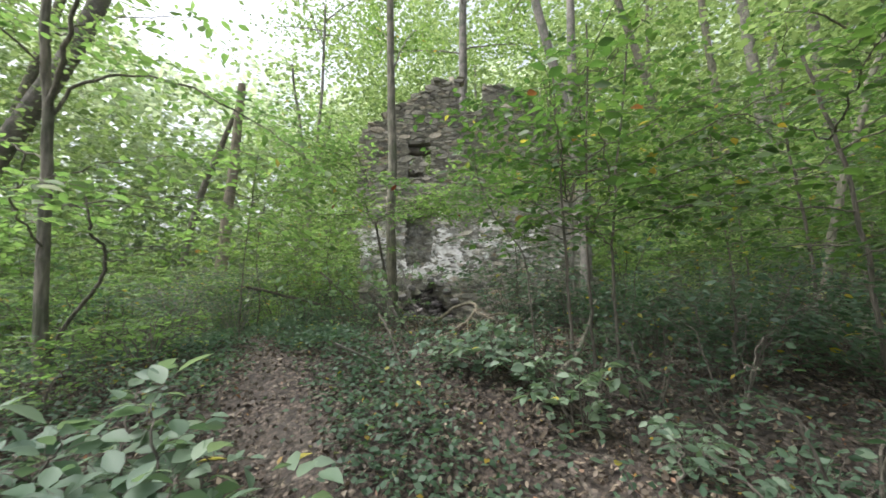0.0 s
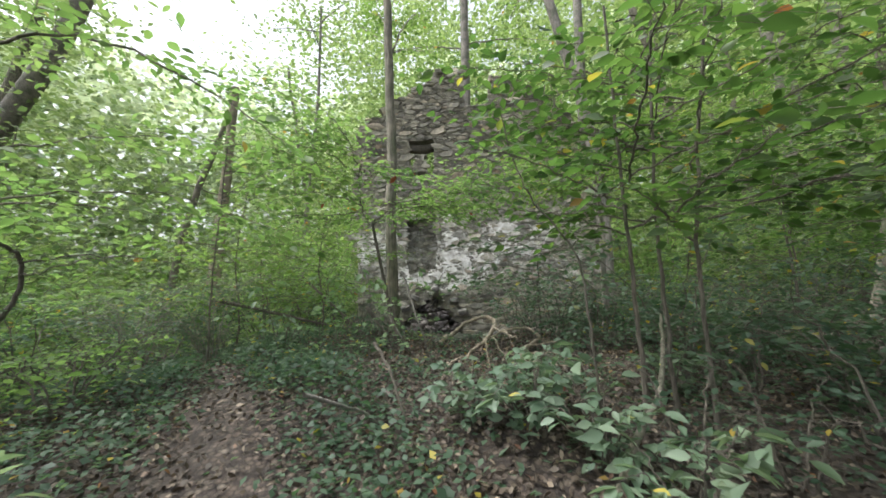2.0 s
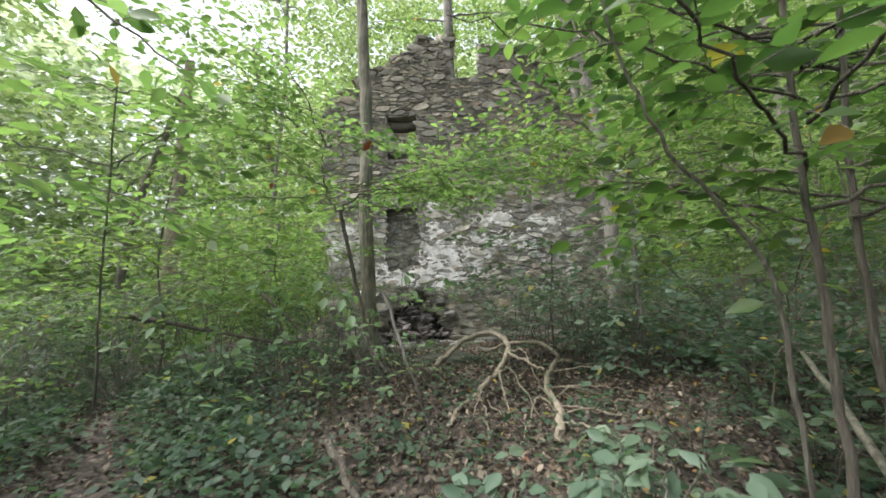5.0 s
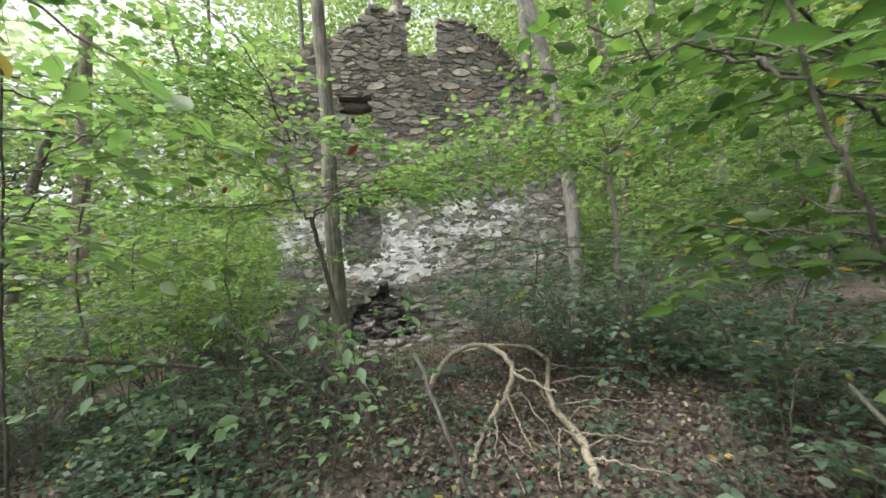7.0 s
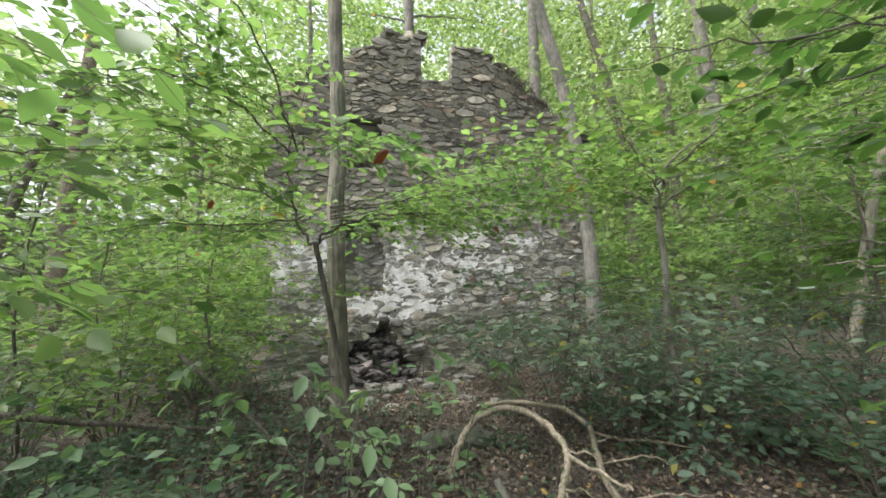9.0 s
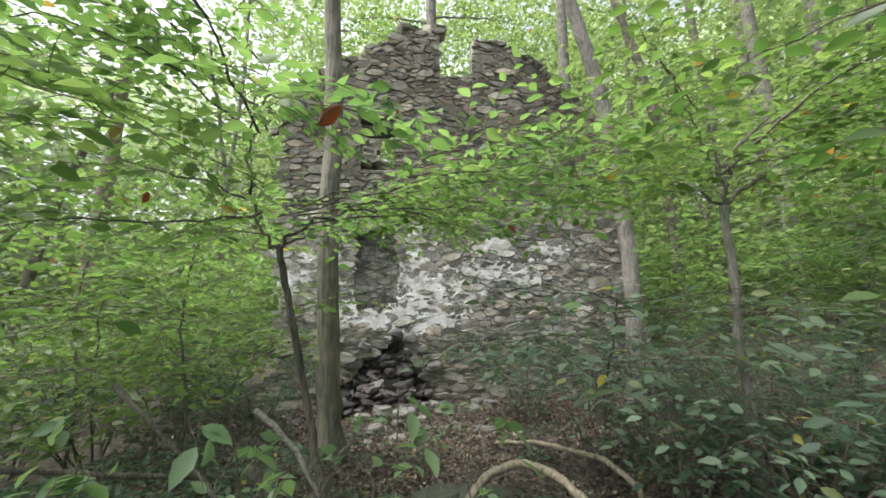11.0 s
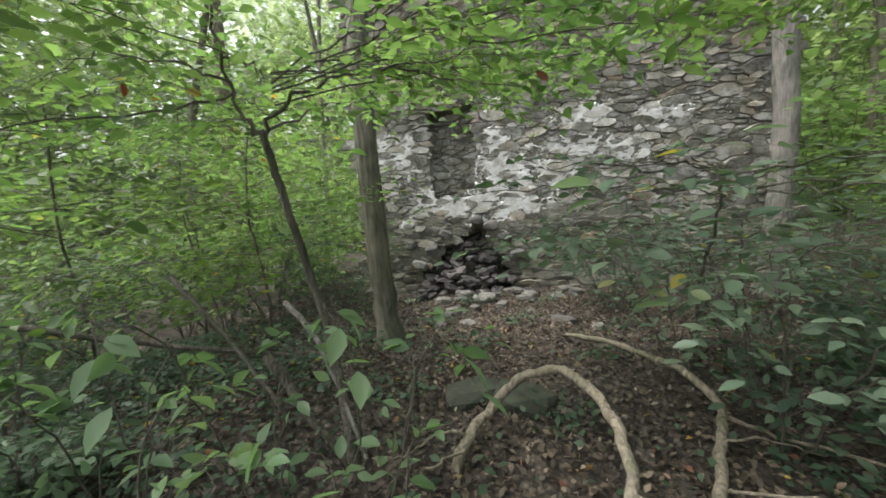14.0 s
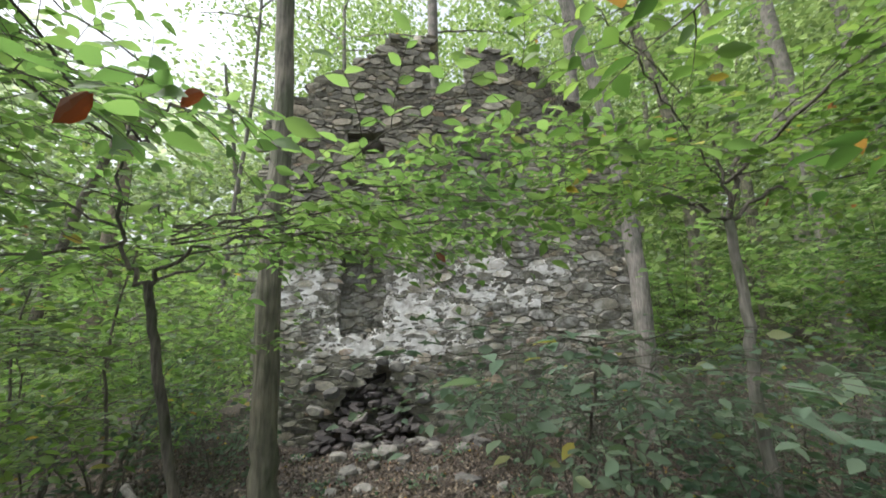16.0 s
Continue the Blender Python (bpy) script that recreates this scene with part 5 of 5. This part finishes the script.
tall = shrub_proto("tall_herb", "tall plant with few broad pale leaves", 251, 1.05, 0.4, 3, 0.09, LEAF_HERB, every=0.36, step=0.1, reach=0.22, fork=1, fine="broad", stem=0.004)
scatter(tall, [on_ground(*p) for p in ((-0.35, -5.45), (0.12, -5.45), (-0.75, -5.65), (0.3, -5.75), (-1.35, -5.9), (-0.9, -6.3), (-0.5, -5.95), (-1.9, -5.4), (0.0, -6.1), (-0.3, -6.2))], 14, 0.9, 1.15)
pale = shrub_proto("pale_shrub", "tall thin shrub with pale layered leaves", 261, 1.4, 0.9, 5, 0.115, LEAF_PALE, every=0.2, step=0.1, reach=0.45, fork=1)
scatter(pale, [on_ground(*p) for p in ((1.85, -3.9), (2.5, -3.5), (3.7, -3.5), (2.6, -4.9), (2.1, -4.6))], 15, 0.75, 1.1)


sprout = shrub_proto("woodland_sprout", "thin sprout with a few dark green leaves", 271, 0.7, 0.4, 4, 0.06, LEAF_DARK, every=0.11, step=0.045, reach=0.3, fork=1)
scatter(sprout, [on_ground(*p) for p in ((1.75, -9.6), (2.1, -9.9), (2.5, -9.5), (2.9, -9.1), (3.3, -9.6), (3.6, -8.8), (2.8, -8.4), (3.2, -7.8), (2.9, -7.2), (3.5, -7.1), (3.9, -7.5), (2.6, -6.4), (3.3, -6.5), (4.2, -6.8), (1.95, -8.1), (2.35, -8.2), (4.6, -7.7), (1.8, -6.9), (-2.6, -8.6), (-2.2, -8.0), (-3.1, -9.0), (-2.8, -6.8), (-2.9, -6.2))], 16, 0.6, 1.3)
veil = shrub_proto("airy_shrub", "airy shrub with thin stems and small dull green leaves", 281, 1.5, 1.1, 6, 0.085, LEAF_DARK, every=0.12, step=0.055, reach=0.5, fork=1)
scatter(veil, [on_ground(*p) for p in ((3.1, -8.0), (3.9, -6.5), (4.8, -6.9), (3.1, -5.9), (5.0, -8.6), (-3.8, -6.4), (-4.3, -8.1), (-2.5, -2.4), (-3.9, -4.6), (-1.8, -1.6), (-3.7, -3.6))], 17, 0.7, 1.1)


thicket = shrub_proto("bare_thicket", "thicket of bare grey twigs with very few leaves", 291, 1.5, 1.0, 14, 0.06, LEAF_DARK, every=0.1, step=0.3, reach=0.55, fork=2, bark=BARK_PALE)
scatter(thicket, [on_ground(*p) for p in ((-2.9, -4.9), (-3.5, -5.5))], 18, 0.8, 1.05)


def strewn(name, label, n, spread, size, mat, seed, lift, tilt, fine=True, mask=None, rim=11.0):
    """Single leaves over the ground, as one thing."""
    r = np.random.default_rng(seed)
    x0, x1, y0, y1 = spread
    x, y = r.uniform(x0, x1, n), r.uniform(y0, y1, n)
    if mask is not None:
        keep = mask(x, y) > r.uniform(0, 1, n)
        x, y = x[keep], y[keep]
    fade = np.hypot(x - 0.5, (y + 5.5) * 0.95) + 1.2 * np.sin(1.3 * x) * np.sin(1.1 * y) < rim - 2.5 * r.uniform(0, 1, len(x)) ** 2
    x, y = x[fade], y[fade]
    inside = (x > LEFT) & (x < RIGHT) & (y > -0.05) & (y < 0.55)
    x, y = x[~inside], y[~inside]
    m = len(x)
    z = height(x, y) + r.uniform(lift[0], lift[1], m)
    a = r.uniform(0, 2 * np.pi, m)
    way = np.stack([np.cos(a), np.sin(a), r.normal(0, tilt, m)], -1)
    up = np.array((0, 0, 1.0)) + r.normal(0, tilt, (m, 3))
    ob = leaves(name, np.stack([x, y, z], -1), way, up, r.uniform(*size, m), mat, None, fine)
    tagged(ob, label, "leaves", kind="stuff")


def path_line(y):
    return -0.4 - 0.72 * (y + 8.35) + 0.1 * np.sin(1.6 * y)


def off_path(x, y):
    return 1 - 0.94 * np.exp(-((x - path_line(y)) / (0.23 + 0.05 * np.sin(3.1 * y))) ** 2) * sstep(-1.0, -3.0, y)


def herb_patch(x, y):
    """A carpet of small herbs between the path and the rise, and to the right."""
    n = 0.5 + 0.5 * np.sin(1.7 * x + 0.9 * y) * np.sin(1.1 * x - 1.6 * y + 2)
    strip = 1.6 * np.exp(-((x - path_line(y) - 0.68) / 0.44) ** 2) * sstep(-2.0, -4.0, y) * sstep(-12.0, -9.8, y)
    left = 0.55 * sstep(-0.2, -0.8, x - path_line(y)) * sstep(-9.0, -7.0, y) + 0.4 * sstep(-0.2, -0.7, x - path_line(y)) * sstep(-11.0, -9.0, y)
    right = 0.13 * sstep(1.0, 2.0, x - path_line(y)) * sstep(-4.5, -6.5, y)
    bank = 1.3 * np.exp(-((x + 2.4) / 1.5) ** 2 - ((y + 4.8) / 1.5) ** 2)
    return np.clip((strip + left + right + bank) * (0.35 + 0.8 * n), 0, 1) * off_path(x, y)


strewn("leaf_litter", "brown dead leaves strewn over the ground", 150000, (-11, 12, -16, 4), (0.025, 0.065), LITTER, 301, (0.0, 0.035), 0.4, False, lambda x, y: np.clip(off_path(x, y), 0.35, 1) * np.exp(-(np.hypot(x - 0.8, y + 5.5) / 8.5) ** 2))
strewn("leaf_litter", "small brown dead leaves covering the soil beside the walk", 92000, (-4, 6, -12, -0.3), (0.02, 0.055), LITTER, 303, (0.005, 0.045), 0.75, "kite", lambda x, y: np.clip(off_path(x, y), 0.35, 1))
strewn("litter_herbs", "sparse small green herbs among the dead leaves", 45000, (-2.5, 5.5, -8, -0.5), (0.03, 0.075), LEAF_DARK, 304, (0.02, 0.13), 0.4, False, lambda x, y: np.clip(np.sin(3.1 * x + 1.7 * y) * np.sin(2.3 * x - 3.7 * y + 1) * 1.6 - 0.75, 0.012, 1))
strewn("herb_carpet", "carpet of small dark green herbs", 300000, (-9, 8, -14, -2.2), (0.035, 0.07), LEAF_DARK, 302, (0.02, 0.2), 0.35, False, lambda x, y: herb_patch(x, y) * np.exp(-(np.hypot(x + 0.5, y + 7.5) / 6.5) ** 2))


# ---------------------------------------------------------------- woods around
def forest_tree(seed, high, r0, lean, bare, bark):
    """A tall tree with a bare trunk and a loose crown of leaf clumps, at the origin."""
    r = np.random.default_rng(seed)
    ob = empty("forest_tree")
    tagged(ob, "tall woodland tree with a slim trunk and airy green crown", "tree", "surrounding woods")
    a = r.uniform(0, 6.28)
    path = [np.array((math.cos(a) * lean * t * t * high, math.sin(a) * lean * t * t * high, t * high)) for t in (0, 0.2, 0.45, 0.7, 1.0)]
    pts = bend(path, 5, 0.03, r)
    pts[0][2] -= 0.4
    tubes("trunk", [(pts, np.linspace(r0, r0 * 0.35, len(pts)))], bark, ob, 8)
    c = Crown(seed)
    for _ in range(17):
        t = r.uniform(bare, 0.98)
        p = pts[int(t * (len(pts) - 1))]
        b = r.uniform(0, 6.28)
        ln = high * r.uniform(0.12, 0.26) * (1.25 - t)
        d = np.array((math.cos(b), math.sin(b), 0))
        q = [p, p + d * ln * 0.4 + (0, 0, ln * 0.3), p + d * ln * 0.75 + (0, 0, ln * 0.45), p + d * ln + (0, 0, ln * 0.4)]
        c.limb(q, 0.035, 0.28, 0.18, 0.33, 1.2, 0.2, 0.35, 0.5, 1)
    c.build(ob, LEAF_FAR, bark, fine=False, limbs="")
    return ob


PROTO = [forest_tree(401, 17, 0.2, 0.06, 0.3, BARK), forest_tree(402, 20, 0.24, 0.03, 0.35, BARK_PALE), forest_tree(403, 13, 0.11, 0.12, 0.2, BARK), forest_tree(404, 15, 0.15, 0.05, 0.22, BARK_PALE)]
# The last two trees are added out of view to shade the ground.
scatter(PROTO[0], spots(5, -34, -13, -2, 30, 21) + spots(8, 8, 30, -6, 22, 22) + [on_ground(3.7, -11.0), on_ground(6.4, -9.4)], 31, 0.85, 1.2, "surrounding woods")
scatter(PROTO[1], spots(9, -30, 26, 16, 42, 23), 32, 0.85, 1.2, "surrounding woods")
# The two hand-placed trees are added beside the view, only for their shade.
scatter(PROTO[2], spots(7, -26, -8, -2, 22, 24) + spots(8, 7, 18, -8, 14, 25) + [on_ground(8.2, -5.8), on_ground(6.2, -12.5)] + spots(6, -8, 12, 9, 15, 26), 33, 0.8, 1.15, "surrounding woods")
scatter(PROTO[3], spots(9, -40, 40, 20, 60, 27) + spots(6, -20, 20, -34, -17, 28), 34, 0.9, 1.4, "surrounding woods")


# a bleached, broken tree far down the slope
trunk_tree("dead_snag", "bleached broken dead tree trunk in the woods", [on_ground(-11.8, 8.0), (-11.45, 8, 4.5), (-11.2, 8, 8.0), (-10.95, 8, 12.7)], 0.34, 0.2, DEADWOOD)
trunk_tree("dead_snag", "brown dead trunk leaning on the broken tree", [on_ground(-14.6, 8.3), (-13.4, 8.3, 5.5), (-12.1, 8.2, 9.2), (-10.85, 8.15, 12.4)], 0.2, 0.11, BARK)


def woods_fill(n, seed, near, deep, k, blade, gaps, open_above=20, mat=LEAF_FAR):
    """The leafy depth of the woods, as loose clumps from the ground up to the canopy."""
    r = np.random.default_rng(seed)
    az = r.uniform(-75, 75, n)
    dist = near + deep * r.uniform(0, 1, n) ** 0.8
    x, y = 0.5 + dist * np.sin(np.radians(az)), -7 + dist * np.cos(np.radians(az))
    up = r.uniform(0, 1, n) ** 1.1 * (3 + 0.95 * np.minimum(dist, 40))
    gap = (0.5 + 0.5 * np.sin(0.23 * az + 1) * np.sin(0.9 * up + 0.13 * az)) * np.clip(up / 9, 0, 1)
    sky_gap = np.exp(-((az + 42) / 13) ** 2) * np.clip((np.degrees(np.arctan2(up, dist)) - open_above) / 5, 0, 1)
    el = np.degrees(np.arctan2(up, dist))
    hole = sstep(0.25, 0.6, np.sin(0.31 * az + 0.9 + 0.8 * np.sin(0.21 * el)) * np.sin(0.42 * el + 0.11 * az + 2)) * sstep(17, 24, el)
    thin = 0.85 * np.exp(-((az + 36) / 16) ** 2) * sstep(4, 9, el) * (dist < 50)
    keep = (r.uniform(0, 1, n) > 0.65 * hole) & (r.uniform(0, 1, n) > thin) & (r.uniform(0, 1, n) > gaps * gap) & (r.uniform(0, 1, n) > 1.0 * sky_gap) & ~((x > LEFT - 1.3) & (x < RIGHT + 1.3) & (y > -1.2) & (y < 7.5))
    x, y, up, dist = x[keep], y[keep], up[keep], dist[keep]
    m = len(x)
    c = np.stack([x, y, height(x, y) + up], -1)
    wide = 0.5 + 0.028 * dist
    off = r.normal(0, 1, (m, k, 3)) * np.stack([wide, wide, wide * 0.4], -1)[:, None]
    pos = (c[:, None] + off).reshape(-1, 3)
    pos[:, 2] = np.maximum(pos[:, 2], height(pos[:, 0], pos[:, 1]) + 0.1)
    a = r.uniform(0, 2 * np.pi, len(pos))
    way = np.stack([np.cos(a), np.sin(a), r.normal(-0.2, 0.35, len(pos))], -1)
    size = np.repeat(0.1 + blade * dist, k) * r.uniform(0.7, 1.3, len(pos))
    ob = leaves("distant_foliage", pos, way, np.array((0, 0, 1.0)) + r.normal(0, 0.5, (len(pos), 3)), size, mat, None, False)
    tagged(ob, "green foliage of the woods beyond, coloured pale for haze", "foliage", kind="stuff")


# The two nearer layers wear the canopy green, lightened for haze.
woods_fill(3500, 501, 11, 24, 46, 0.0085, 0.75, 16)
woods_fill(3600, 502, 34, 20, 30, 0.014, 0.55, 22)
# Farthest layer: its haze comes from the pale leaf colour.
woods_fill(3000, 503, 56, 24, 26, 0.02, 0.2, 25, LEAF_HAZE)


# ---------------------------------------------------------------- single stones of the wall
for me, at, turn, size in SINGLES:
    s = new("stone", me)
    s.parent = RUIN
    s.matrix_parent_inverse = Matrix.Translation((0, 0, -0.3))
    s.matrix_basis = Matrix.Translation(at) @ Matrix.Rotation(-turn, 4, "Y") @ Matrix.Diagonal((*size, 1))
